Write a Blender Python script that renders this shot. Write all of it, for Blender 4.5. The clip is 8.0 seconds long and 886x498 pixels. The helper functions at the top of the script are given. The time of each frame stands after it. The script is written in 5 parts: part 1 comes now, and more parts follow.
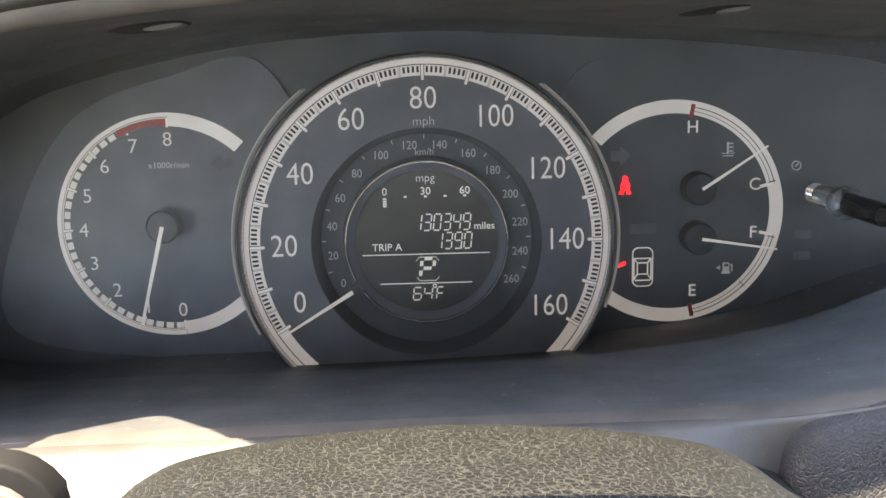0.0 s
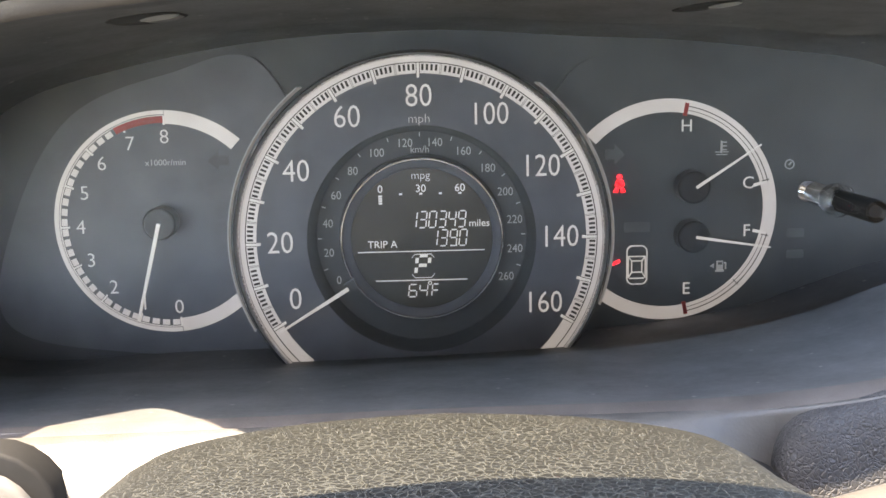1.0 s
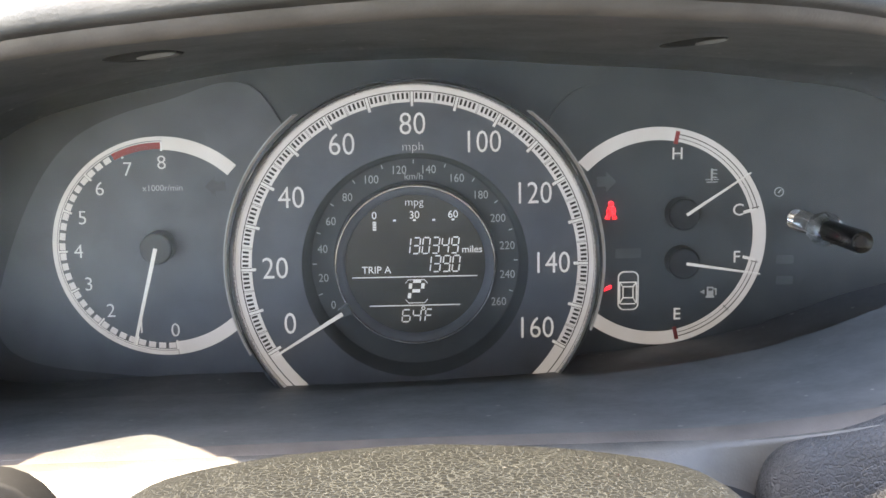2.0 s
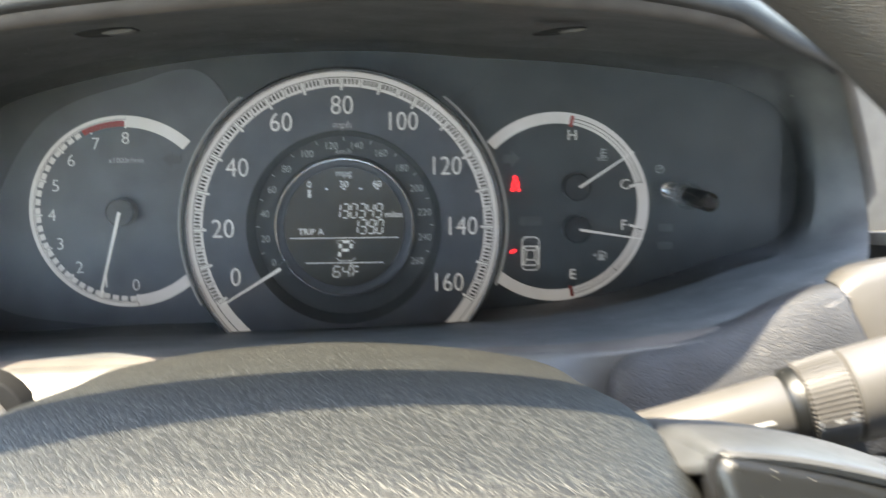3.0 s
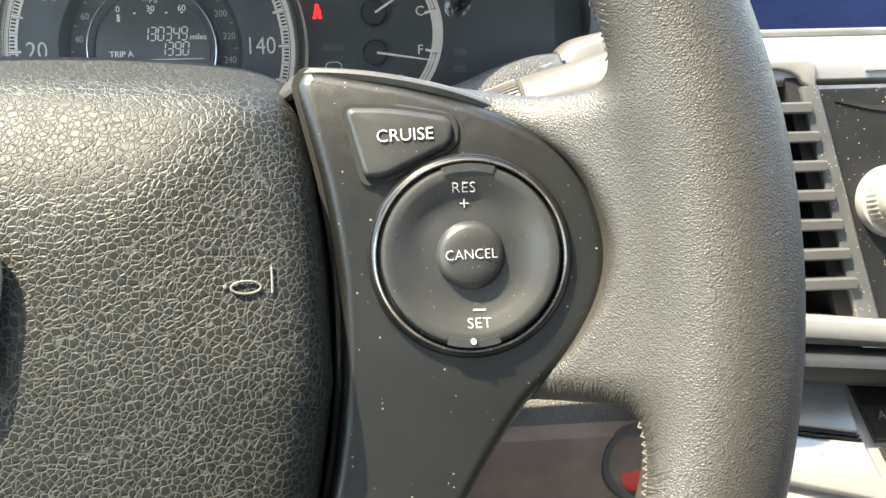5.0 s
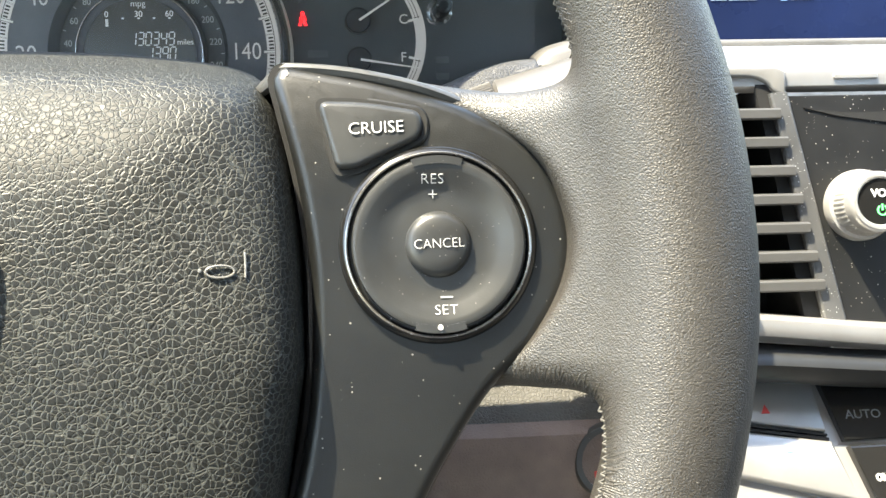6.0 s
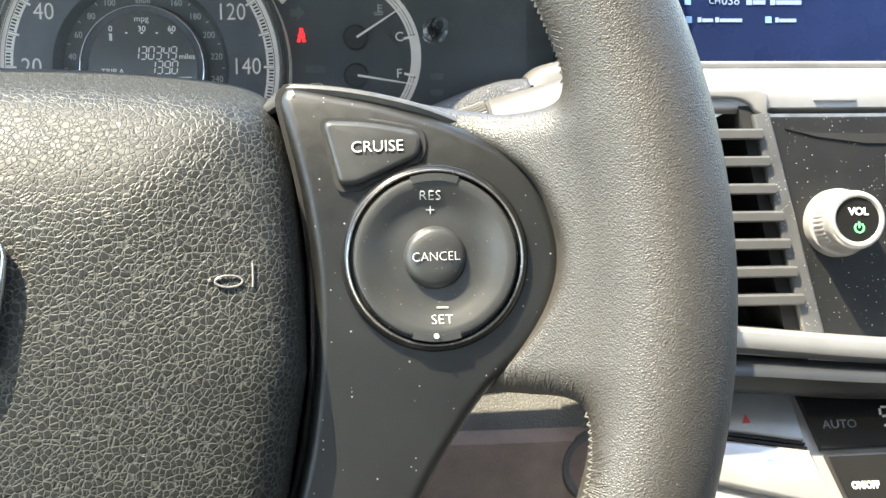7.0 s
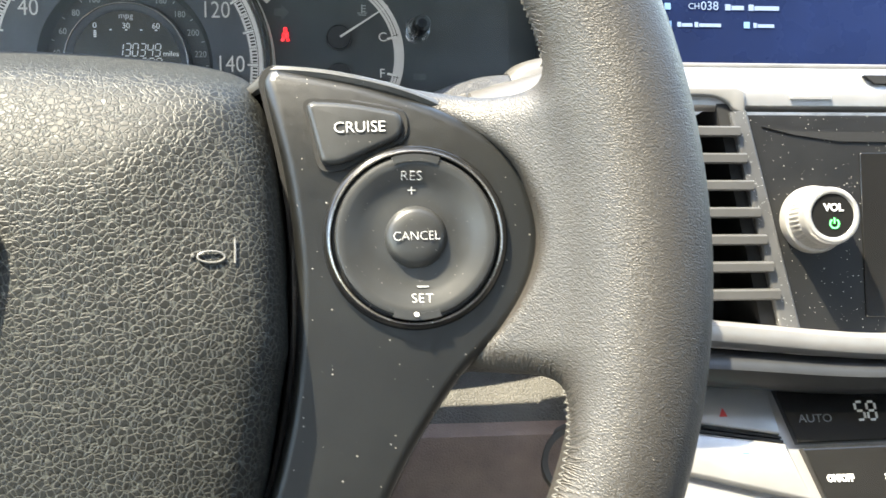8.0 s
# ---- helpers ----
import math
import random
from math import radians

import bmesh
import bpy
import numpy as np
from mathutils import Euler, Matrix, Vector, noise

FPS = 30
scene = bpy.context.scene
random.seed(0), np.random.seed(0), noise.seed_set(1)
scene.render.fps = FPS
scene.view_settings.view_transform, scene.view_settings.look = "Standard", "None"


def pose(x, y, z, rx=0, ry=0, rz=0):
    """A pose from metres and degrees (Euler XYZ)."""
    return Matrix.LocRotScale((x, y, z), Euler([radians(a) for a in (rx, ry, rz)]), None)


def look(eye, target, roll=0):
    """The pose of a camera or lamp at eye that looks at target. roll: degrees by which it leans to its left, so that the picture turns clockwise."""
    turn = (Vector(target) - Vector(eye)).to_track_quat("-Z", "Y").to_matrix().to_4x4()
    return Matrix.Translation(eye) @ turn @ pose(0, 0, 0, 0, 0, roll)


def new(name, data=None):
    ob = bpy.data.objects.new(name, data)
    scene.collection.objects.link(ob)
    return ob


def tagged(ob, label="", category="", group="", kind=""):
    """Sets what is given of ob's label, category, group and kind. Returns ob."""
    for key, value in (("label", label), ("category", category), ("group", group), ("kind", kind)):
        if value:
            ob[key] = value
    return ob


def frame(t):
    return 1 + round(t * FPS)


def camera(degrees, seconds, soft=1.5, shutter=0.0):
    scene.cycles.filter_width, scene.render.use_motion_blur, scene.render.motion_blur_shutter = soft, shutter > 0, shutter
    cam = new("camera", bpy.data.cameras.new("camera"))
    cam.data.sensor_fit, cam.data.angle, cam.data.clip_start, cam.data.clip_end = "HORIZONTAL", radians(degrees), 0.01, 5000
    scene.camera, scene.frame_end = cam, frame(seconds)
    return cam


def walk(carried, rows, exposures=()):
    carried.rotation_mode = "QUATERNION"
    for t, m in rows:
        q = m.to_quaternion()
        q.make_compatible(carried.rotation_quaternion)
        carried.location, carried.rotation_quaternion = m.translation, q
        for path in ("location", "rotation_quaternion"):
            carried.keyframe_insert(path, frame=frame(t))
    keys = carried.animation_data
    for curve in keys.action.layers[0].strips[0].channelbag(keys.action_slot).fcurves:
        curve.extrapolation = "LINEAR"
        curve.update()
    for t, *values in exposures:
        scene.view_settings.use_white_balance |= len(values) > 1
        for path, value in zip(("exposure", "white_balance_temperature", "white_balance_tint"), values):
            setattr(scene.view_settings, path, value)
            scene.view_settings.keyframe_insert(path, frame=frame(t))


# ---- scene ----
# Car cockpit. All places are given in the frame of the instrument dial (x right, y ahead, z up along the dial);
# CAR leans that frame back as it stands in the car.
CAR = pose(0, 0, 0.95, -15, 0, 0)
cam = camera(46.0, 8.0, soft=1.5, shutter=0.35)
PATH = [
    (0, (-0.0015, -0.3385, 0.0580), (0.0382, 1.6304, -0.2908), -1.34),
    (0.5, (-0.0004, -0.3407, 0.0538), (0.0361, 1.6294, -0.2888), -1.42),
    (1, (-0.0008, -0.3410, 0.0544), (0.0437, 1.6308, -0.2775), -1.21),
    (1.5, (0.0021, -0.3426, 0.0517), (0.0331, 1.6349, -0.2457), -1.13),
    (1.7, (0.0014, -0.3426, 0.0551), (0.0380, 1.6331, -0.2537), -1.08),
    (2.8, (0.0069, -0.3788, 0.0534), (0.0828, 1.5996, -0.2296), -0.47),
    (3, (0.0191, -0.4049, 0.0466), (0.1137, 1.5746, -0.2233), -0.39),
    (3.2, (0.0372, -0.4260, 0.0425), (0.1333, 1.5515, -0.2407), -0.20),
    (3.5, (0.0595, -0.4503, 0.0301), (0.1224, 1.5322, -0.2263), -0.64),
    (3.8, (0.0774, -0.4531, 0.0168), (0.1270, 1.5320, -0.2218), -0.83),
    (4, (0.0882, -0.4523, 0.0134), (0.1401, 1.5319, -0.2323), -0.90),
    (4.2, (0.0871, -0.4538, 0.0306), (0.1741, 1.5146, -0.3122), -1.24),
    (4.5, (0.0921, -0.4501, 0.0022), (0.1957, 1.5207, -0.3222), -1.50),
    (4.7, (0.0923, -0.4485, -0.0156), (0.2055, 1.5232, -0.3315), -1.54),
    (5.8, (0.0949, -0.4607, -0.0252), (0.2324, 1.5175, -0.2854), -1.30),
    (6, (0.0968, -0.4611, -0.0254), (0.2347, 1.5161, -0.2926), -0.98),
    (6.5, (0.0948, -0.4705, -0.0245), (0.2469, 1.5067, -0.2845), -0.55),
    (7, (0.0942, -0.4734, -0.0231), (0.2538, 1.5047, -0.2710), -0.31),
    (7.5, (0.0865, -0.4727, -0.0245), (0.2727, 1.5051, -0.2567), 0.02),
    (8, (0.0942, -0.4774, -0.0313), (0.2882, 1.5015, -0.2462), 0.19),
]
walk(cam, [(t, CAR @ look(eye, target, roll)) for t, eye, target, roll in PATH],
     [(0.0, 3.65, 8200, 13), (0.5, 4.25, 8200, 12), (1.0, 3.95, 8200, 14), (1.5, 4.05, 8100, 13), (3.0, 3.6, 7700, 7), (3.5, 3.4, 8300, 3), (4.5, 3.45, 8000, 3), (8.0, 3.5, 7500, 4)])

# ---- world, sun ----
SUN_WAY = Vector((0.40, 0.005, -0.90)).normalized()
world = bpy.data.worlds.new("sky")
scene.world = world
world.use_nodes = True
wn = world.node_tree
sky = wn.nodes.new("ShaderNodeTexSky")
sky.sky_type, sky.sun_disc = "NISHITA", False
sky.sun_elevation = math.asin(-SUN_WAY.z)
sky.sun_rotation = math.atan2(-SUN_WAY.x, -SUN_WAY.y)
wn.links.new(sky.outputs[0], wn.nodes["Background"].inputs[0])
wn.nodes["Background"].inputs[1].default_value = 0.15
sun = new("sun", bpy.data.lights.new("sun", "SUN"))
sun.data.energy, sun.data.angle, sun.data.color = 2.1, radians(0.6), (1.0, 0.94, 0.84)
sun.matrix_world = look((0, 0, 3), Vector((0, 0, 3)) + SUN_WAY)


# ---- materials ----
def nodes_of(name):
    m = bpy.data.materials.new(name)
    m.use_nodes = True
    t = m.node_tree
    return m, t, t.nodes["Principled BSDF"], t.links


def mat(name, base, rough=0.5, metal=0.0, vary=0.25, scale=60.0, bump=0.0, bump_scale=900.0, dust=0.0, emit=0.0,
        leather=0.0, cell=370.0, spec=0.5, coat=0.0, stretch=(1, 1, 1), groove=0.16, groove_light=0.0, dust_scale=260.0, dust_rare=5.0, dust_tone=(0.55, 0.52, 0.46)):
    """A plain material with tone and gloss varied at two scales; leather adds a cell grain, dust adds pale specks."""
    m, t, p, link = nodes_of(name)
    co = t.nodes.new("ShaderNodeTexCoord")
    mp = t.nodes.new("ShaderNodeMapping")
    mp.inputs["Scale"].default_value = stretch
    link.new(co.outputs["Object"], mp.inputs[0])

    def tex_noise(sc, detail=4.0):
        n = t.nodes.new("ShaderNodeTexNoise")
        n.inputs["Scale"].default_value, n.inputs["Detail"].default_value = sc, detail
        link.new(mp.outputs[0], n.inputs["Vector"])
        return n

    big = tex_noise(scale)
    ramp = t.nodes.new("ShaderNodeValToRGB")
    lo, hi = 1 - vary, 1 + vary
    ramp.color_ramp.elements[0].position, ramp.color_ramp.elements[1].position = 0.3, 0.7
    ramp.color_ramp.elements[0].color = (*(min(1, c * lo) for c in base), 1)
    ramp.color_ramp.elements[1].color = (*(min(1, c * hi) for c in base), 1)
    link.new(big.outputs[0], ramp.inputs[0])
    colour = ramp.outputs[0]
    rmap = t.nodes.new("ShaderNodeMapRange")
    rmap.inputs[3].default_value, rmap.inputs[4].default_value = max(0.02, rough - 0.08), min(1, rough + 0.08)
    fine = tex_noise(scale * 7)
    link.new(fine.outputs[0], rmap.inputs[0])
    rough_out = rmap.outputs[0]
    if dust:
        v = t.nodes.new("ShaderNodeTexVoronoi")
        v.inputs["Scale"].default_value, v.inputs["Randomness"].default_value = dust_scale, 1.0
        link.new(mp.outputs[0], v.inputs["Vector"])
        sep = t.nodes.new("ShaderNodeSeparateColor")
        link.new(v.outputs["Color"], sep.inputs[0])
        pick = t.nodes.new("ShaderNodeMath")
        pick.operation = "MULTIPLY"
        pick.inputs[1].default_value = 0.22
        cube = t.nodes.new("ShaderNodeMath")
        cube.operation = "POWER"
        cube.inputs[1].default_value = dust_rare
        link.new(sep.outputs[0], cube.inputs[0])
        link.new(cube.outputs[0], pick.inputs[0])
        less = t.nodes.new("ShaderNodeMath")
        less.operation = "LESS_THAN"
        link.new(v.outputs["Distance"], less.inputs[0])
        link.new(pick.outputs[0], less.inputs[1])
        amount = t.nodes.new("ShaderNodeMath")
        amount.operation = "MULTIPLY"
        amount.inputs[1].default_value = dust
        link.new(less.outputs[0], amount.inputs[0])
        mix = t.nodes.new("ShaderNodeMix")
        mix.data_type = "RGBA"
        link.new(amount.outputs[0], mix.inputs["Factor"])
        link.new(colour, mix.inputs["A"])
        mix.inputs["B"].default_value = (*dust_tone, 1)
        colour = mix.outputs["Result"]
    link.new(colour, p.inputs["Base Color"])
    link.new(rough_out, p.inputs["Roughness"])
    p.inputs["Metallic"].default_value = metal
    p.inputs["Specular IOR Level"].default_value = spec
    p.inputs["Coat Weight"].default_value = coat
    p.inputs["Coat Roughness"].default_value = 0.24
    if emit:
        p.inputs["Emission Color"].default_value = (*base, 1)
        p.inputs["Emission Strength"].default_value = emit
    height = None
    if leather:
        warp = tex_noise(cell * 0.45, 2.0)
        add = t.nodes.new("ShaderNodeVectorMath")
        add.operation = "MULTIPLY_ADD"
        add.inputs[1].default_value = (0.0008, 0.0008, 0.0008)
        link.new(warp.outputs["Color"], add.inputs[0])
        link.new(mp.outputs[0], add.inputs[2])
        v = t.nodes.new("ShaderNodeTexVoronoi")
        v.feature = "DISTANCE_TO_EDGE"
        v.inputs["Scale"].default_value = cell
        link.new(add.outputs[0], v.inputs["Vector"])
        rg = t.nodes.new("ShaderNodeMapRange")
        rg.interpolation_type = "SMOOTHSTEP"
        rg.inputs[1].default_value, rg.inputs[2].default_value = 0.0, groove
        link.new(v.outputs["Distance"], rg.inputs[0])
        v2 = t.nodes.new("ShaderNodeTexVoronoi")
        v2.feature = "DISTANCE_TO_EDGE"
        v2.inputs["Scale"].default_value = cell * 0.72
        shift = t.nodes.new("ShaderNodeVectorMath")
        shift.inputs[1].default_value = (0.37, 0.11, 0.23)
        link.new(add.outputs[0], shift.inputs[0])
        link.new(shift.outputs[0], v2.inputs["Vector"])
        rg2 = t.nodes.new("ShaderNodeMapRange")
        rg2.interpolation_type = "SMOOTHSTEP"
        rg2.inputs[1].default_value, rg2.inputs[2].default_value = 0.0, groove * 0.6
        link.new(v2.outputs["Distance"], rg2.inputs[0])
        both = t.nodes.new("ShaderNodeMath")
        both.operation = "MULTIPLY_ADD"
        both.inputs[1].default_value = 0.6
        link.new(rg2.outputs[0], both.inputs[0])
        link.new(rg.outputs[0], both.inputs[2])
        b = t.nodes.new("ShaderNodeBump")
        b.inputs["Strength"].default_value, b.inputs["Distance"].default_value = leather, 0.0006
        # pale lines along the grooves: light caught on their walls, put into the colour
        if groove_light:
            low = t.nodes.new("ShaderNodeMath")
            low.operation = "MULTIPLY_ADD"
            low.inputs[1].default_value, low.inputs[2].default_value = -groove_light, groove_light
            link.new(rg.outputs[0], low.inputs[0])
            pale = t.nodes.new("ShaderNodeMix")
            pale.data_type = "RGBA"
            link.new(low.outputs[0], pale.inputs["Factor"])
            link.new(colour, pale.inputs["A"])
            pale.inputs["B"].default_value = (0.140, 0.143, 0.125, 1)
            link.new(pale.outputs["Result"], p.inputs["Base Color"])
        link.new(both.outputs[0], b.inputs["Height"])
        height = b
    if bump:
        n = tex_noise(bump_scale, 3.0)
        b = t.nodes.new("ShaderNodeBump")
        b.inputs["Strength"].default_value, b.inputs["Distance"].default_value = bump, 0.0004
        link.new(n.outputs[0], b.inputs["Height"])
        if height:
            link.new(height.outputs[0], b.inputs["Normal"])
        height = b
    if height:
        link.new(height.outputs[0], p.inputs["Normal"])
    return m


# tachometer face paler and bluer than the fuel face: lens veil in its colour
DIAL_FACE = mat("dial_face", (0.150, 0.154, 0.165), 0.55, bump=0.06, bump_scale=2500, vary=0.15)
DIAL_DARK = mat("dial_dark", (0.085, 0.091, 0.090), 0.5, vary=0.15)
WHITE_PRINT = mat("white_print", (0.66, 0.66, 0.65), 0.5, vary=0.04, emit=0.035)
GREY_PRINT = mat("grey_print", (0.42, 0.43, 0.43), 0.5, vary=0.06, emit=0.02)
BAND = mat("satin_band", (0.62, 0.605, 0.60), 0.4, 0.1, vary=0.08, emit=0.03)
DIM_PRINT = mat("dim_print", (0.17, 0.175, 0.18), 0.5, vary=0.06)
HUB = mat("hub_black", (0.020, 0.021, 0.022), 0.45)
DARK_PRINT = mat("dark_print", (0.02, 0.02, 0.02), 0.5)
RED_PRINT = mat("red_print", (0.50, 0.05, 0.045), 0.45, vary=0.1)
RED_LAMP = mat("red_lamp", (1.0, 0.015, 0.025), 0.4, vary=0.0, emit=0.28)
CHROME = mat("chrome", (0.78, 0.78, 0.79), 0.12, 1.0, vary=0.05)
LCD = mat("lcd_glass", (0.088, 0.083, 0.069), 0.18, vary=0.2, scale=20)
LCD_INK = mat("lcd_ink", (0.62, 0.64, 0.62), 0.5, vary=0.04, emit=0.05)
GHOST = mat("unlit_symbol", (0.135, 0.137, 0.138), 0.5)
VISOR = mat("visor_plastic", (0.105, 0.109, 0.110), 0.52, bump=0.25, bump_scale=1400, dust=0.35, dust_scale=260, dust_rare=12.0)
DASH = mat("dash_plastic", (0.075, 0.075, 0.074), 0.5, bump=0.3, bump_scale=1300, dust=0.3, dust_scale=300, dust_rare=12.0)
DASH_PALE = mat("pale_dash_plastic", (0.12, 0.116, 0.108), 0.45, bump=0.25, bump_scale=1300)
LEATHER_PANEL = mat("grained_dash_skin", (0.045, 0.045, 0.046), 0.50, leather=0.45, cell=780)
# cover skin with caught light painted along its grain
PAD = mat("airbag_cover_skin", (0.0100, 0.0103, 0.0090), 0.50, spec=0.38, leather=0.34, cell=620, groove=0.13, groove_light=0.31, vary=0.12, dust=0.15, dust_scale=500, dust_rare=16.0)
RIM = mat("rim_leather", (0.035, 0.031, 0.026), 0.45, spec=0.72, coat=0.10, leather=0.30, cell=1600, groove=0.40, vary=0.08, dust=0.2, dust_scale=1200, dust_rare=16.0)
PLATE = mat("switch_plate", (0.0085, 0.009, 0.0086), 0.38, spec=0.62, bump=0.14, bump_scale=3500, dust=0.55, dust_scale=850, dust_rare=9.0)
BUTTON = mat("button_rubber", (0.033, 0.034, 0.034), 0.36, bump=0.08, bump_scale=3000, dust=0.35, dust_scale=1500, dust_rare=12.0)
GLOSS = mat("gloss_black", (0.012, 0.012, 0.012), 0.14, vary=0.1)
GAP = mat("gap_black", (0.006, 0.006, 0.006), 0.8)
THREAD = mat("thread", (0.085, 0.08, 0.07), 0.7)
SILVER = mat("silver_trim", (0.40, 0.39, 0.38), 0.36, 0.6, vary=0.08)
KNOB = mat("knob_metal", (0.44, 0.43, 0.41), 0.34, 0.5, vary=0.08)
SILVER_DUSTY = mat("dusty_silver_strip", (0.09, 0.09, 0.09), 0.40, 0.2, dust=0.9, dust_scale=1300, dust_rare=2.5, dust_tone=(0.8, 0.8, 0.78))
SATIN = mat("satin_stalk", (0.17, 0.165, 0.155), 0.38, vary=0.1, bump=0.05, bump_scale=3000)
SLAT = mat("vent_slat", (0.062, 0.061, 0.059), 0.45, vary=0.1)
CONSOLE = mat("console_black", (0.012, 0.012, 0.012), 0.42, spec=0.35, dust=0.85, dust_scale=1000, dust_rare=3.5)
LCD_BLUE = mat("screen_blue", (0.007, 0.0135, 0.046), 0.28, spec=0.25, vary=0.35, scale=9, emit=0.010)
SCREEN_DARK = mat("screen_bezel", (0.012, 0.013, 0.015), 0.18)
SCREEN_TEXT = mat("screen_text", (0.16, 0.21, 0.31), 0.4, vary=0.0, emit=0.03)
GREEN_LAMP = mat("green_lamp", (0.1, 0.8, 0.2), 0.4, vary=0.0, emit=0.25)
CYAN_LAMP = mat("cyan_lamp", (0.15, 0.75, 0.9), 0.4, vary=0.0, emit=0.2)
BROWN = mat("brown_lower_dash", (0.15, 0.108, 0.088), 0.55, leather=0.30, cell=900)
SHOULDER = mat("satin_black_shoulder", (0.055, 0.055, 0.053), 0.40, bump=0.10, bump_scale=3000, dust=0.3, dust_scale=1300, dust_rare=12.0)
LEDGE_SKIN = mat("pale_grained_skin", (0.080, 0.077, 0.070), 0.55, leather=0.55, cell=760)
STALK = mat("stalk_grey", (0.088, 0.083, 0.076), 0.36, vary=0.1, bump=0.05, bump_scale=3000)
# lip colour carries the warm sunlit highlight of the hood's edge
HOOD_LIP = mat("hood_lip_skin", (0.115, 0.103, 0.094), 0.5, bump=0.2, bump_scale=1300)
# skins of the unseen cabin slabs, toned for the light they throw back
FLOOR_DARK = mat("dark_floor", (0.06, 0.058, 0.055), 0.9, bump=0.5, bump_scale=700)
REAR_TAN = mat("rear_slab_tan", (0.28, 0.215, 0.17), 0.8, bump=0.3, bump_scale=600)
CABIN = mat("cabin_slab", (0.52, 0.49, 0.44), 0.8, bump=0.3, bump_scale=600)


def clear_plastic():
    m, t, p, link = nodes_of("clear_plastic")
    p.inputs["Base Color"].default_value = (0.85, 0.87, 0.87, 1)
    p.inputs["Roughness"].default_value = 0.05
    p.inputs["Transmission Weight"].default_value = 1.0
    p.inputs["IOR"].default_value = 1.46
    return m


def lens_glass():
    """Thin clear cover: see-through, with a mirror share that grows at grazing angles."""
    m, t, p, link = nodes_of("gauge_lens")
    clear, gloss, mix, fres = (t.nodes.new("ShaderNode" + k) for k in ("BsdfTransparent", "BsdfGlossy", "MixShader", "Fresnel"))
    fres.inputs["IOR"].default_value = 1.49
    gloss.inputs["Roughness"].default_value = 0.38
    clear.inputs["Color"].default_value = (0.93, 0.94, 0.95, 1)
    link.new(fres.outputs[0], mix.inputs[0])
    link.new(clear.outputs[0], mix.inputs[1])
    link.new(gloss.outputs[0], mix.inputs[2])
    link.new(mix.outputs[0], t.nodes["Material Output"].inputs["Surface"])
    return m


CLEAR = clear_plastic()
LENS = lens_glass()
WORN = mat("worn_edge", (0.34, 0.33, 0.32), 0.25, 0.9, vary=0.3, scale=200)


# ---- building helpers ----
def thing(name, label, category, m=Matrix(), group="", kind=""):
    ob = new(name)
    ob.empty_display_size = 0.02
    ob.matrix_world = CAR @ m
    return tagged(ob, label, category, group, kind)


def part(name, bm, material, parent, label="", smooth=True):
    bmesh.ops.recalc_face_normals(bm, faces=bm.faces[:])
    me = bpy.data.meshes.new(name)
    bm.to_mesh(me)
    bm.free()
    me.materials.append(material)
    me.polygons.foreach_set("use_smooth", [smooth] * len(me.polygons))
    if smooth:
        me.set_sharp_from_angle(angle=radians(38))
    ob = new(name, me)
    ob.parent = parent
    return tagged(ob, label)


def grid(rows, wrap_u=False, wrap_v=False):
    """A skin over rows of points; wrap_u closes each row, wrap_v joins the last row to the first."""
    bm = bmesh.new()
    vs = [[bm.verts.new(p) for p in row] for row in rows]
    n, w = len(vs), len(vs[0])
    for i in range(n if wrap_v else n - 1):
        for j in range(w if wrap_u else w - 1):
            a, b = vs[i], vs[(i + 1) % n]
            k = (j + 1) % w
            bm.faces.new((a[j], a[k], b[k], b[j]))
    return bm, vs


def cap(bm, ring):
    bm.faces.new(ring)


def spline(points, n, closed=True):
    """Points along a smooth curve through the given ones."""
    pts = [Vector(p) for p in points]
    m = len(pts)
    out = []
    spans = m if closed else m - 1
    for i in range(spans):
        def at(k):
            return pts[k % m] if closed else pts[max(0, min(m - 1, k))]
        p0, p1, p2, p3 = at(i - 1), at(i), at(i + 1), at(i + 2)
        for k in range(n):
            t = k / n
            out.append(0.5 * (2 * p1 + (p2 - p0) * t + (2 * p0 - 5 * p1 + 4 * p2 - p3) * t * t + (3 * p1 - p0 - 3 * p2 + p3) * t ** 3))
    if not closed:
        out.append(pts[-1])
    return out


def prism(outline, y0, y1, bevel=0.0, steps=3):
    """A plate in the x-z plane with that outline, from y0 (towards the driver) back to y1, its front edge rounded."""
    c = Vector((sum(p[0] for p in outline) / len(outline), 0, sum(p[1] for p in outline) / len(outline)))
    n = len(outline)
    area = sum(outline[i][0] * outline[(i + 1) % n][1] - outline[(i + 1) % n][0] * outline[i][1] for i in range(n))
    sign = 1 if area > 0 else -1
    inward = []
    for i in range(n):
        a, b = Vector(outline[i - 1]), Vector(outline[(i + 1) % n])
        t = (b - a).normalized()
        inward.append(Vector((-t.y, t.x)) * sign)
    rows = []
    if bevel:
        for k in range(steps + 1):
            a = k / steps * math.pi / 2
            inset, dy = bevel * (1 - math.sin(a)), bevel * (1 - math.cos(a))
            rows.append([(outline[i][0] + inward[i].x * inset, y0 + dy, outline[i][1] + inward[i].y * inset) for i in range(n)])
    else:
        rows.append([(p[0], y0, p[1]) for p in outline])
    rows.append([(p[0], y1, p[1]) for p in outline])
    bm, vs = grid(rows, wrap_u=True)
    cap(bm, vs[0])
    cap(bm, list(reversed(vs[-1])))
    return bm


